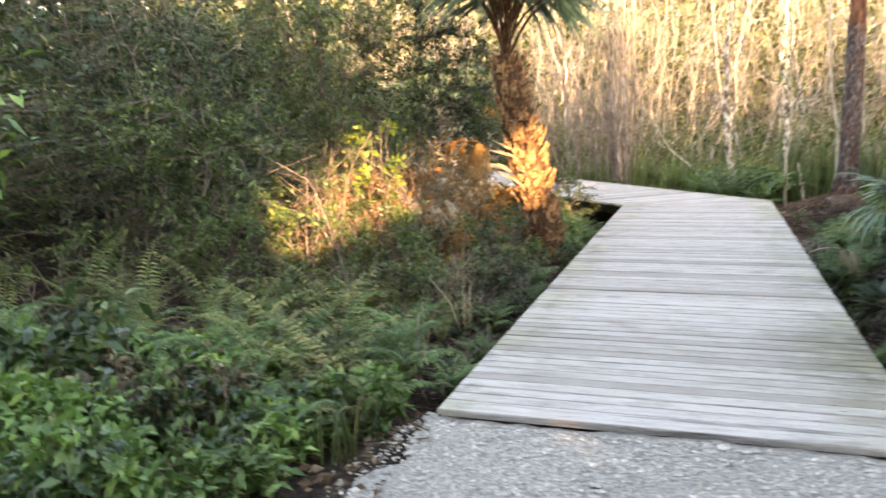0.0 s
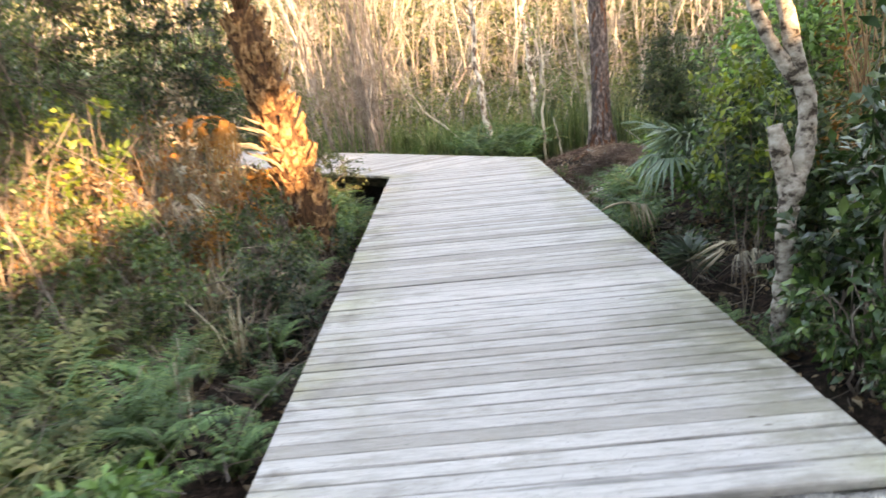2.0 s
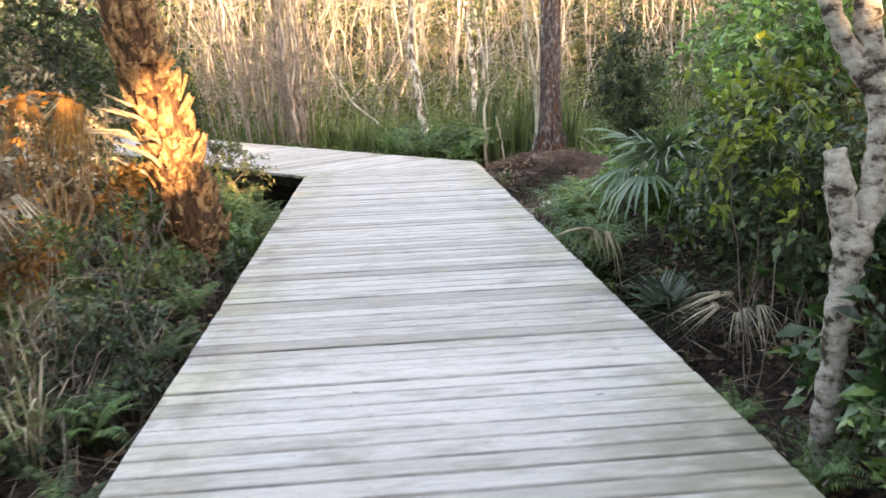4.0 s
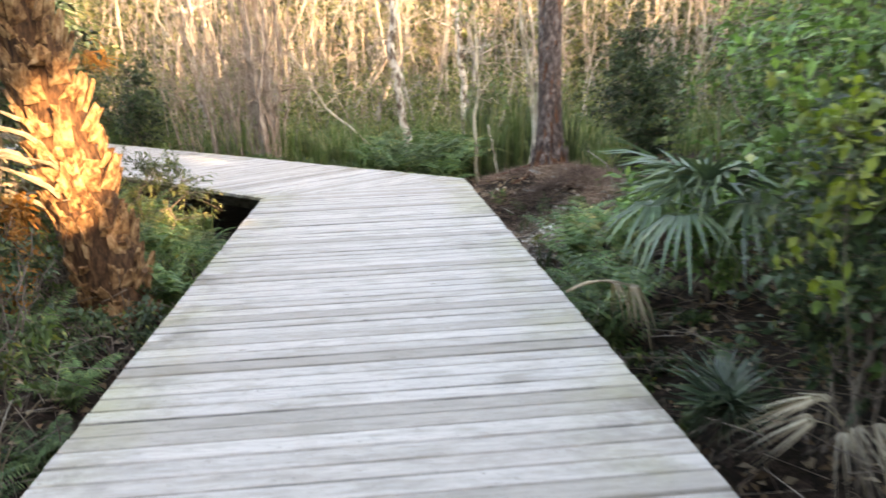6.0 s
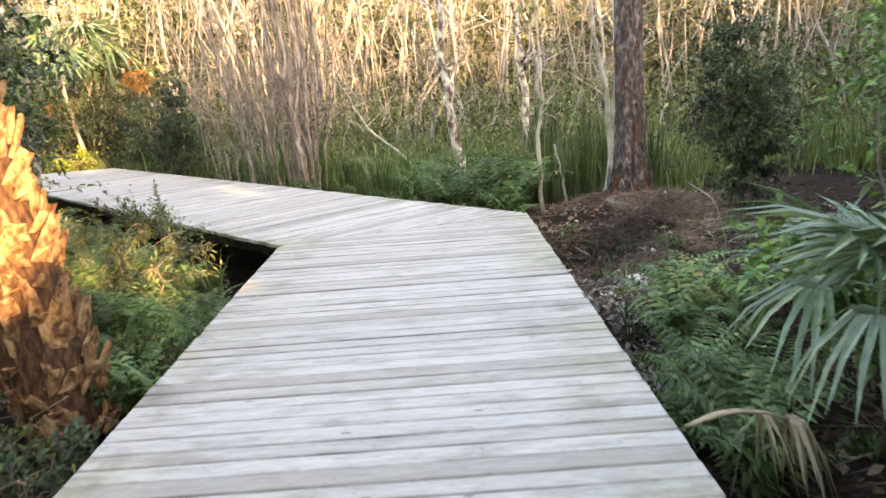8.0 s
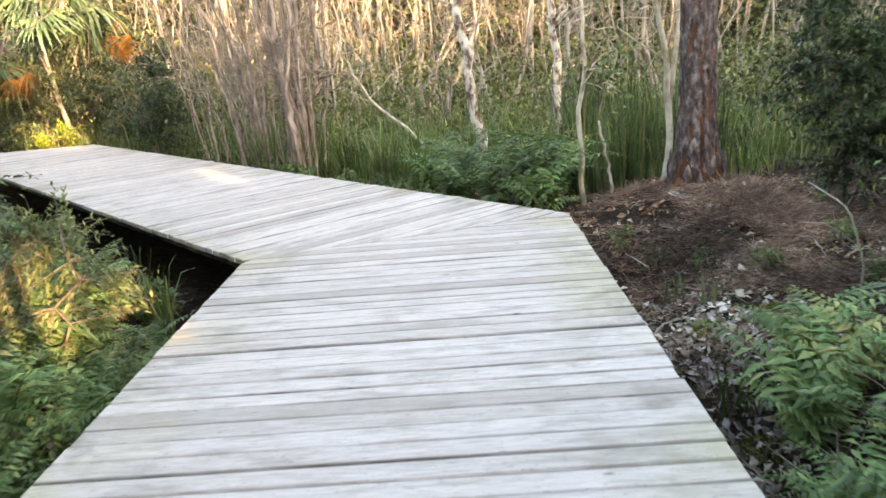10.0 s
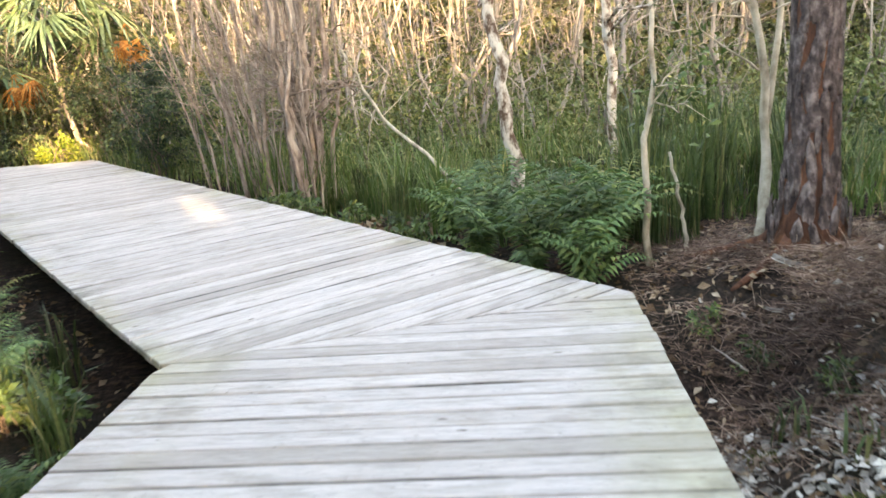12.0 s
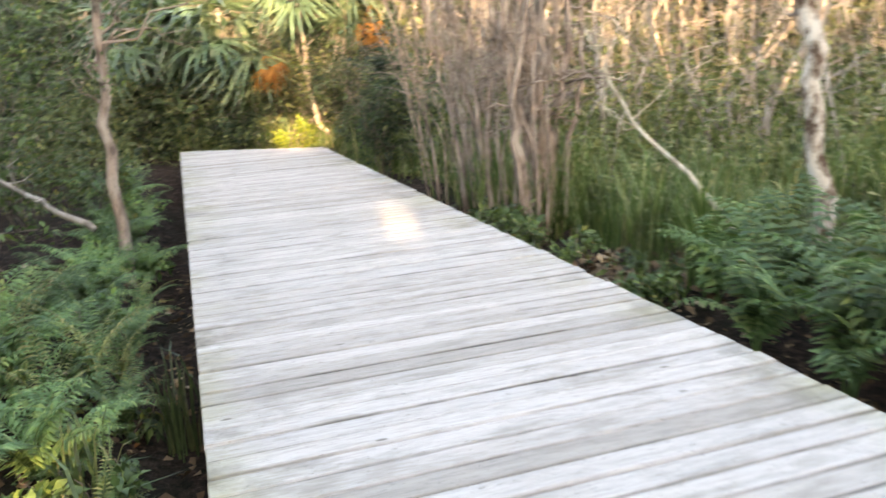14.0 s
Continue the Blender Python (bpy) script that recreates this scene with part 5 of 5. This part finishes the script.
spots = [(tall, 2.3, 16.15, 0.95), (tall, 2.5, 16.6, 1.15), (tall, 1.95, 16.6, 1.15), (tall, 2.2, 17.1, 1.2), (tall, 1.5, 17.1, 1.0), 
         (tall, 1.7, 17.6, 1.1), (tall, 2.65, 17.3, 1.1), (gold, 2.75, 17.8, 1.1),  (fade, 2.6, 17.2, 1.3), (tall, 2.95, 10.35, 0.9), (tall, 3.0, 10.8, 0.95), (gold, -1.0, 4.95, 0.85), (gold, -1.3, 5.35, 0.9), (gold, -0.75, 4.65, 0.65), (gold, -2.0, 5.9, 1.0), (tall, 2.85, 11.1, 0.6), (tall, 3.1, 12.1, 0.9), (tall, 3.25, 12.5, 0.8), (gold, 3.4, 12.3, 0.75), (lush, 3.25, 11.0, 0.8), (tall, 3.0, 11.5, 0.75), (fade, 3.4, 11.6, 0.7), (tall, 3.1, 11.2, 0.75),
         (lush, 3.5, 11.9, 0.8), (tall, -0.55, 12.7, 0.85), (tall, -0.8, 13.3, 0.95), (gold, -0.5, 13.0, 0.8), (tall, -0.5, 11.6, 0.8), (tall, -0.42, 12.55, 0.8), (gold, -0.4, 12.85, 0.7), (tall, -0.38, 13.25, 0.75), (tall, -0.75, 12.3, 0.95), (tall, -0.6, 13.75, 0.6), (tall, -1.2, 13.7, 0.9), (tall, -0.5, 12.2, 0.75), (gold, -0.95, 12.5, 0.8), (tall, -1.5, 13.1, 0.95), (lush, -0.5, 12.3, 0.65), (fade, -1.5, 14.1, 0.9), (lush, -1.2, 12.6, 0.8), (lush, -0.7, 13.1, 0.75), (lush, -0.5, 11.9, 0.6), (fade, -0.45, 12.15, 0.9), (fade, -0.45, 13.0, 0.9), (lush, -0.95, 12.2, 0.8), (lush, -1.05, 13.0, 0.9), (fade, -1.3, 13.6, 1.0), (lush, -0.55, 13.5, 0.6),
         (lush, -1.45, 14.75, 0.8), (lush, -1.9, 14.7, 0.9), (lush, -2.4, 15.4, 0.9), (fade, -2.1, 15.7, 0.9), (lush, -2.9, 15.5, 1.0), (fade, -2.5, 14.6, 1.0), (lush, -3.2, 16.4, 0.9), (fade, -1.9, 15.2, 0.8), (lush, -2.6, 16.2, 0.7),
         (lush, -3.3, 16.9, 0.8), (lush, -3.9, 17.4, 0.8), (lush, -4.6, 18.3, 0.8), (lush, -5.3, 19.0, 0.8), (fade, -3.0, 15.9, 0.9), (lush, -0.35, 5.6, 0.55), (lush, -0.4, 6.6, 0.5),
         (lush, -0.5, 8.3, 0.5), (lush, -0.6, 9.8, 0.55), (lush, -1.1, 10.6, 0.6), (fade, -1.3, 5.9, 1.0), (fade, -1.7, 6.3, 1.1), (fade, -2.2, 6.0, 1.15), (fade, -2.8, 6.2, 1.2), (lush, -1.4, 5.3, 0.8), (lush, -2.2, 5.3, 0.9), (fade, -3.1, 5.5, 1.1), (lush, -0.75, 5.6, 0.7), (lush, -1.0, 6.4, 0.8),
         (fade, -3.4, 6.0, 1.2), (fade, -2.4, 6.8, 1.1), (fade, -1.0, 5.2, 0.8), (fade, -1.7, 5.2, 0.9), (lush, -0.7, 4.9, 0.6), (fade, -4.1, 6.1, 1.2), (fade, -4.8, 5.7, 1.2), (lush, -4.2, 5.2, 1.0), (lush, -3.7, 4.6, 0.9), (fade, -1.4, 7.2, 0.8),
         (lush, 2.8, 6.4, 0.4), (lush, 2.75, 7.1, 0.4), (fade, 3.9, 9.3, 0.7), (lush, -6.4, 20.4, 0.8), (lush, -7.9, 21.2, 0.8), (fade, -0.9, 7.0, 0.7), (lush, -1.6, 9.0, 0.7)]
rng = np.random.default_rng(60)
for src, a, b, k in spots:
    copy_thing(src, pose(a, b, float(gz(a, b)) - 0.02, 0, 0, rng.uniform(0, 360)) @ Matrix.Diagonal((k, k, k, 1)))
for i in range(14):
    q = CL + AHEAD * (0.9 + i * 0.62) - ACROSS * rng.uniform(0.42, 0.7)
    k = rng.uniform(0.5, 0.72)
    copy_thing(lush if i % 3 else fade, pose(q[0], q[1], float(gz(q[0], q[1])) - 0.02, 0, 0, rng.uniform(0, 360)) @ Matrix.Diagonal((k, k, k, 1)))
for a, b, k in ((-0.9, 4.3, 0.6), (-1.5, 4.6, 0.7), (-2.2, 4.5, 0.8), (-0.5, 7.4, 0.55), (-0.45, 8.9, 0.5), (-3.0, 4.7, 0.8), (-1.9, 5.7, 0.9), (-0.95, 5.8, 0.75)):
    copy_thing(lush, pose(a, b, float(gz(a, b)), 0, 0, rng.uniform(0, 360)) @ Matrix.Diagonal((k, k, k, 1)))
tall.matrix_basis = pose(1.25, 17.8, float(gz(1.25, 17.8)), 0, 0, 120)
gold.matrix_basis = pose(-1.6, 6.6, float(gz(-1.6, 6.6)), 0, 0, 75)
lush.matrix_basis = pose(-6.0, 19.9, float(gz(-6.0, 19.9)), 0, 0, 40)
fade.matrix_basis = pose(-2.9, 5.3, float(gz(-2.9, 5.3)), 0, 0, 10)


# ---- low herbs ----
def herb(name, label, x, y, spread, height, n, leaf, mat, seed, width=0.4):
    return shrub(name, label, x, y, spread, height, n, 9, leaf, mat, width, low=0.02, category="herb", group="low weeds", seed=seed, stems=5, thick=0.005)


rng = np.random.default_rng(61)
for i in range(44):
    a, b = -0.45 - rng.gamma(1.6, 0.9), rng.uniform(2.6, 5.6)
    herb("weed", "low bright green weed at the path's edge", a, b, rng.uniform(0.25, 0.4), rng.uniform(0.3, 0.52), 50, 0.095, WEED_LEAF if i % 5 else GLOSS_LEAF, 700 + i)
for i in range(26):
    a, b = -0.3 - rng.gamma(1.4, 0.6), rng.uniform(5.4, 13.5)
    herb("weed", "dark green seedling under the shrubs", a, b, rng.uniform(0.15, 0.3), rng.uniform(0.15, 0.4), 26, 0.06, GREEN_LEAF if i % 2 else DARK_LEAF, 760 + i)
for i in range(9):
    a, b = 2.8 + rng.gamma(1.3, 0.6), rng.uniform(6, 12)
    herb("weed", "dark green seedling under the shrubs", a, b, rng.uniform(0.12, 0.28), rng.uniform(0.12, 0.35), 22, 0.06, GREEN_LEAF if i % 2 else GLOSS_LEAF, 800 + i)
for i in range(16):
    q = CL + AHEAD * rng.uniform(0.7, 9) - ACROSS * rng.uniform(0.3, 0.8)
    herb("weed", "green broad-leaved weed beside the deck", q[0], q[1], 0.2, rng.uniform(0.25, 0.45), 24, 0.09, WEED_LEAF if i % 2 else GREEN_LEAF, 840 + i)
for i in range(14):
    a, b = 0.1 + rng.normal() * 1.0, 0.0
    b = 18.0 - (a - 0.2) * 1.0 + rng.uniform(0.0, 0.8)
    herb("weed", "light green broad-leaved weed beside the deck", a, b, 0.22, 0.35, 28, 0.09, GREEN_LEAF, 830 + i)


shrub("dead_plant", "heap of dry purplish-brown dead stems", -1.65, 4.0, 0.5, 0.6, 150, 3, 0.07, DEAD_LEAF, 0.4, seed=150, stems=22, thick=0.006, low=0.02, category="dead plant")
shrub("broadleaf_plant", "broad blue-green drooping leaves at the path's edge", -2.6, 4.1, 0.5, 0.75, 45, 9, 0.17, GLOSS_LEAF, 0.42, seed=151, stems=7, thick=0.008, low=0.05, category="plant")
shrub("broadleaf_plant", "broad-leaved green plant among weeds", -3.3, 3.6, 0.5, 0.9, 45, 9, 0.16, WEED_LEAF, 0.42, seed=152, stems=7, thick=0.008, low=0.05, category="plant")
bare_tree("sapling", "leaning sapling with pale limbs and large lit leaves", [(-4.5, 3.7, -0.3), (-4.0, 3.8, 0.7), (-3.4, 4.05, 1.3), (-3.1, 4.2, 1.5), (-2.9, 4.3, 1.62)], 0.026, 0.010, PALE_STEM, 9, 0.8, 153, leaf=WEED_LEAF, leaf_n=150, leaf_size=0.14, start=0.4)
rng = np.random.default_rng(64)
for i in range(24):
    a, b = rng.uniform(-6.5, -0.9), rng.uniform(6.4, 9.5)
    lx, ly, h = rng.normal() * 0.6, rng.normal() * 0.5, rng.uniform(0.5, 1.9)
    if beside(a + lx * 1.3, b + ly) < 0.25:
        continue
    z = float(gz(a, b))
    bare_tree("dead_branch", "crooked grey dead branch standing in the thicket", [(a, b, z - 0.05), (a + lx * 0.3, b + ly * 0.2, z + h * 0.5), (a + lx * 0.6, b + ly * 0.7, z + h * 0.8), (a + lx * 1.3, b + ly, z + h)],
              0.011, 0.004, TWIG, 10, 0.6, 154 + i, "branch", "dead branches in the thicket", start=0.2, k=5)


def grass_tuft(label, x, y, height, n, seed, mat=GRASS, wide=0.007, bow=0.45):
    r = np.random.default_rng(seed)
    g = Geo()
    px, py = r.normal(size=n) * 0.06, r.normal(size=n) * 0.06
    grass_blades(g, px, py, np.zeros(n), np.full((n, 1), height), r, bow, wide)
    ob = tagged(new("grass_tuft", g.mesh("grass_tuft", [mat])), label, "grass", "grass tufts")
    ob.location = (x, y, float(gz(x, y)) - 0.01)


for i, (a, b, h) in enumerate([(-0.7, 14.3, 0.6), (-1.15, 14.75, 0.5), (2.95, 12.6, 0.4), (3.3, 13.9, 0.2), (-0.6, 4.3, 0.4), (-0.35, 3.9, 0.35), (-1.4, 15.6, 0.6), (3.1, 14.3, 0.25)]):
    grass_tuft("tuft of long green grass blades", a, b, h, 30 if h > 0.45 else 14, 900 + i, SEDGE)


rng = np.random.default_rng(65)
for i in range(15):
    a, b = rng.uniform(2.9, 4.6), rng.uniform(17.6, 19.6)
    grass_tuft("tall dark green sedge clump behind the ferns", a, b, rng.uniform(0.95, 1.5), 46, 1000 + i, SEDGE, 0.008, 0.3)
for i in range(14):
    a = rng.uniform(-1.2, 1.4)
    b = 18.9 - (a - 0.2) * 0.95 + rng.uniform(0, 1.2)
    grass_tuft("tall light green grass clump beyond the deck", a, b, rng.uniform(0.7, 1.1), 44, 1020 + i, GRASS, 0.007, 0.5)


def bark_scrap(x, y, yaw, size):
    """A curled flake of fallen bark."""
    g = Geo()
    u, w = np.meshgrid(np.linspace(-1, 1, 9), np.linspace(-1, 1, 5), indexing="ij")
    ragged = 1 - 0.25 * np.abs(np.sin(u * 4)) * np.abs(w)
    top = np.stack([u * size, w * size * 0.28 * ragged, size * (0.22 - 0.16 * w ** 2 + 0.12 * u ** 2)], -1).reshape(-1, 3)
    i, j = np.meshgrid(np.arange(8), np.arange(4), indexing="ij")
    q = (i * 5 + j).ravel()
    f = np.concatenate([np.stack([q, q + 5, q + 6], 1), np.stack([q, q + 6, q + 1], 1)])
    g.add(top, f)
    g.add(top - [0, 0, 0.008], f[:, ::-1])
    ob = tagged(new("bark_scrap", g.mesh("bark_scrap", [GREY_LITTER])), "pale curled flake of bark on needles", "bark", "fallen bark flakes")
    ob.matrix_basis = pose(x, y, float(gz(x, y)) + 0.02, 0, 12, yaw)


for a, b, yaw, k in ((3.52, 15.55, -35, 0.13), (3.3, 15.2, 20, 0.08), (3.75, 14.9, 70, 0.07), (4.1, 15.3, -10, 0.09), (3.45, 13.9, 40, 0.06)):
    bark_scrap(a, b, yaw, k)

for i, (a, c, hh, n) in enumerate(((-0.72, 7.35, 0.62, 26), (-1.15, 8.1, 0.75, 34), (-0.95, 6.5, 0.5, 22), (-1.7, 7.3, 0.8, 34), (-1.35, 9.0, 0.7, 30), (-2.1, 8.2, 0.95, 38), (-2.3, 9.6, 1.1, 40), (-0.62, 8.6, 0.45, 18))):
    grass_tuft("clump of dry tan arching stems in the thicket", a, c, hh, n, 960 + i, DEAD_FAN, 0.006, 0.85)


def moss_cushion(x, y, r, seed):
    rg = np.random.default_rng(seed)
    g = Geo()
    n = 700
    d = unit(rg.normal(size=(n, 3)) * [1, 1, 0.8] + [0, 0, 0.3])
    d[:, 2] = np.abs(d[:, 2])
    p = d * [r, r, r * 0.45] * rg.uniform(0.8, 1.05, (n, 1))
    leaves(g, p, d + rg.normal(size=(n, 3)) * 0.5, 0.03, 0.35, rng=rg)
    ob = tagged(new("moss_cushion", g.mesh("moss_cushion", [MOSS])), "low olive-green moss cushion on the soil", "moss", "moss cushions")
    ob.location = (x, y, float(gz(x, y)) - 0.01)


MOSS = leaf_material("olive_moss", ((0, (0.05, 0.06, 0.015)), (0.7, (0.11, 0.12, 0.03)), (1, (0.2, 0.2, 0.06))), 0.8, 0.15, 0.2)
for i, (a, b, r) in enumerate([(3.15, 13.55, 0.14), (3.35, 12.7, 0.16), (3.5, 13.4, 0.12), (2.95, 14.2, 0.11), (3.0, 12.3, 0.12), (3.25, 6.95, 0.16), (2.95, 7.5, 0.14), (3.7, 13.0, 0.13)]):
    moss_cushion(a, b, r, 950 + i)
rng = np.random.default_rng(62)
for i in range(16):
    a, b = rng.uniform(2.8, 4.8), rng.uniform(12.2, 15.2)
    t = rng.uniform(0, 6.28)
    ln = rng.uniform(0.25, 0.7)
    z = float(gz(a, b))
    e = (a + math.cos(t) * ln, b + math.sin(t) * ln)
    if beside(*e) < 0.1:
        continue
    bare_tree("twig", "thin pale dead twig lying on pine needles", [(a, b, z + 0.05), ((a + e[0]) / 2, (b + e[1]) / 2, z + 0.08), (*e, float(gz(*e)) + 0.05)], 0.009, 0.004, PALE_STEM, 3, 0.2, 970 + i, "twig", "twigs on the mound", start=0.3, k=5)
bare_tree("weed_stalk", "thin arching dry stalk beside the deck", [(3.75, 13.0, -0.3), (3.78, 13.0, 0.05), (3.7, 13.05, 0.35), (3.5, 13.1, 0.5)], 0.008, 0.004, PALE_STEM, 5, 0.25, 990, "stalk", leaf=GREEN_LEAF, leaf_n=40, leaf_size=0.05, k=5)
for i, (a, b) in enumerate([(3.35, 14.4), (3.6, 14.0), (3.1, 14.9), (4.2, 13.6), (4.4, 14.4), (2.9, 15.3)]):
    herb("weed", "small bluish-green seedling in the needles", a, b, 0.12, 0.22, 26, 0.05, GREEN_LEAF, 860 + i, 0.3)


# ---- boardwalk ----
def plank_mesh(corners, mat=PLANK):
    """A board from four plan corners in its own frame, 38 mm thick, with eased upper edges."""
    c = np.array(corners, float)
    inner = c + np.sign(c.mean(0) - c) * 0.005
    v = np.concatenate([np.column_stack([c, np.full(4, -0.038)]), np.column_stack([c, np.full(4, -0.009)]), np.column_stack([inner, np.zeros(4)])])
    f = [[0, 2, 1], [0, 3, 2], [8, 9, 10], [8, 10, 11]]
    for k in (0, 4):
        for i in range(4):
            j = (i + 1) % 4
            f += [[k + i, k + j, k + 4 + j], [k + i, k + 4 + j, k + 4 + i]]
    return Geo().add(v, f).mesh("plank", [mat])


deck = tagged(new("boardwalk"), "weathered grey-white timber boardwalk with a mitred bend", "boardwalk", kind="structure")


def beam(pts, z, wide, tall, name="stringer"):
    a, b = np.array(pts[0], float), np.array(pts[1], float)
    d = unit(b - a)
    s = np.array([-d[1], d[0]]) * wide / 2
    q = [a - s, a + s, b + s, b - s]
    v = [[*p, z - tall] for p in q] + [[*p, z] for p in q]
    f = [[0, 2, 1], [0, 3, 2], [4, 5, 6], [4, 6, 7]]
    for i in range(4):
        j = (i + 1) % 4
        f += [[i, j, 4 + j], [i, 4 + j, 4 + i]]
    part(name, Geo().add(v, f).mesh(name, [BEAM]), deck)


for off in (0.28, 0.9, 1.54, 2.16):
    beam(((off, START + 0.05), (off, 14.2 + off * 0.3)), -0.042, 0.045, 0.19)
for off in (0.28, 0.85, 1.5, WIDE2 - 0.28):
    beam((CL + ACROSS * off + AHEAD * (MITRE * off + 0.05), CL + ACROSS * off + AHEAD * (END2 - 0.15 - SKEW * off / WIDE2)), -0.042, 0.045, 0.19)
for k in range(8):
    for off in (0.30, WIDE - 0.30):
        y = START + 0.6 + k * 1.3
        beam(((off - 0.06, y), (off + 0.06, y)), -0.234, 0.11, 0.75, "post")

rng = np.random.default_rng(70)
# joints that have opened wide, in metres along the first leg
WIDE_JOINTS = (4.723, 5.231, 5.961, 6.223, 6.961, 7.469, 7.848, 8.456, 8.851, 9.071, 9.601, 9.977, 10.55, 11.27, 11.919, 12.422, 12.686, 13.06, 13.326, 13.61, 13.86)
y = START
while y < CR[1]:
    # the first board is wider, then the boards run a little wider towards the bend
    p = 0.164 if y == START else 0.1245 if y < 7.3 else 0.1262 if y < 8.8 else 0.1278
    wide = min(abs(y + p - j) for j in WIDE_JOINTS) < 0.06
    y0, y1 = y + 0.003, min(y + p - (rng.uniform(0.011, 0.018) if wide else rng.choice([0.001, 0.005, 0.008], p=[0.35, 0.4, 0.25])), CR[1] - 0.002)
    slope = (CR[1] - CL[1]) / WIDE
    l0, l1 = max(0, (y0 - CL[1]) / slope), max(0, (y1 - CL[1]) / slope)
    a, b = rng.normal() * 0.003, WIDE + rng.normal() * 0.003
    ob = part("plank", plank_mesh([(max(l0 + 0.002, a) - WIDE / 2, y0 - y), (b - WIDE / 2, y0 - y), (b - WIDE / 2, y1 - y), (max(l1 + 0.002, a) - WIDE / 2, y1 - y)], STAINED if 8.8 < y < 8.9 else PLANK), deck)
    ob.matrix_basis = pose(WIDE / 2, y, rng.normal() * 0.0018, rng.normal() * 0.25, 0, rng.normal() * 0.03)
    y += p
a = MITRE * WIDE2
while a < END2:
    p = PITCH * rng.uniform(0.985, 1.015)
    a0, a1 = a + 0.003, a + p - rng.choice([0.003, 0.006, 0.009, 0.015], p=[0.25, 0.3, 0.25, 0.2])
    l0, l1 = (max(0, v / MITRE) if v < 0 else 0 for v in (a0, a1))
    e0, e1 = rng.normal() * 0.005, WIDE2 + rng.normal() * 0.005
    l0 = min(l0, WIDE2 - 0.02)
    e1 = min(e1, WIDE2 * (END2 - a1) / SKEW)
    if e1 < 0.2:
        break
    if l1 < WIDE2 - 0.03:
        ob = part("plank", plank_mesh([(max(l0 + 0.004, e0) - WIDE2 / 2, a0 - a), (e1 - WIDE2 / 2, a0 - a), (e1 - WIDE2 / 2, a1 - a), (max(l1 + 0.004, e0) - WIDE2 / 2, a1 - a)]), deck)
        q = CL + ACROSS * WIDE2 / 2 + AHEAD * a
        ob.matrix_basis = pose(q[0], q[1], rng.normal() * 0.0018, 0, 0, math.degrees(BEND) + rng.normal() * 0.03)
    a += p
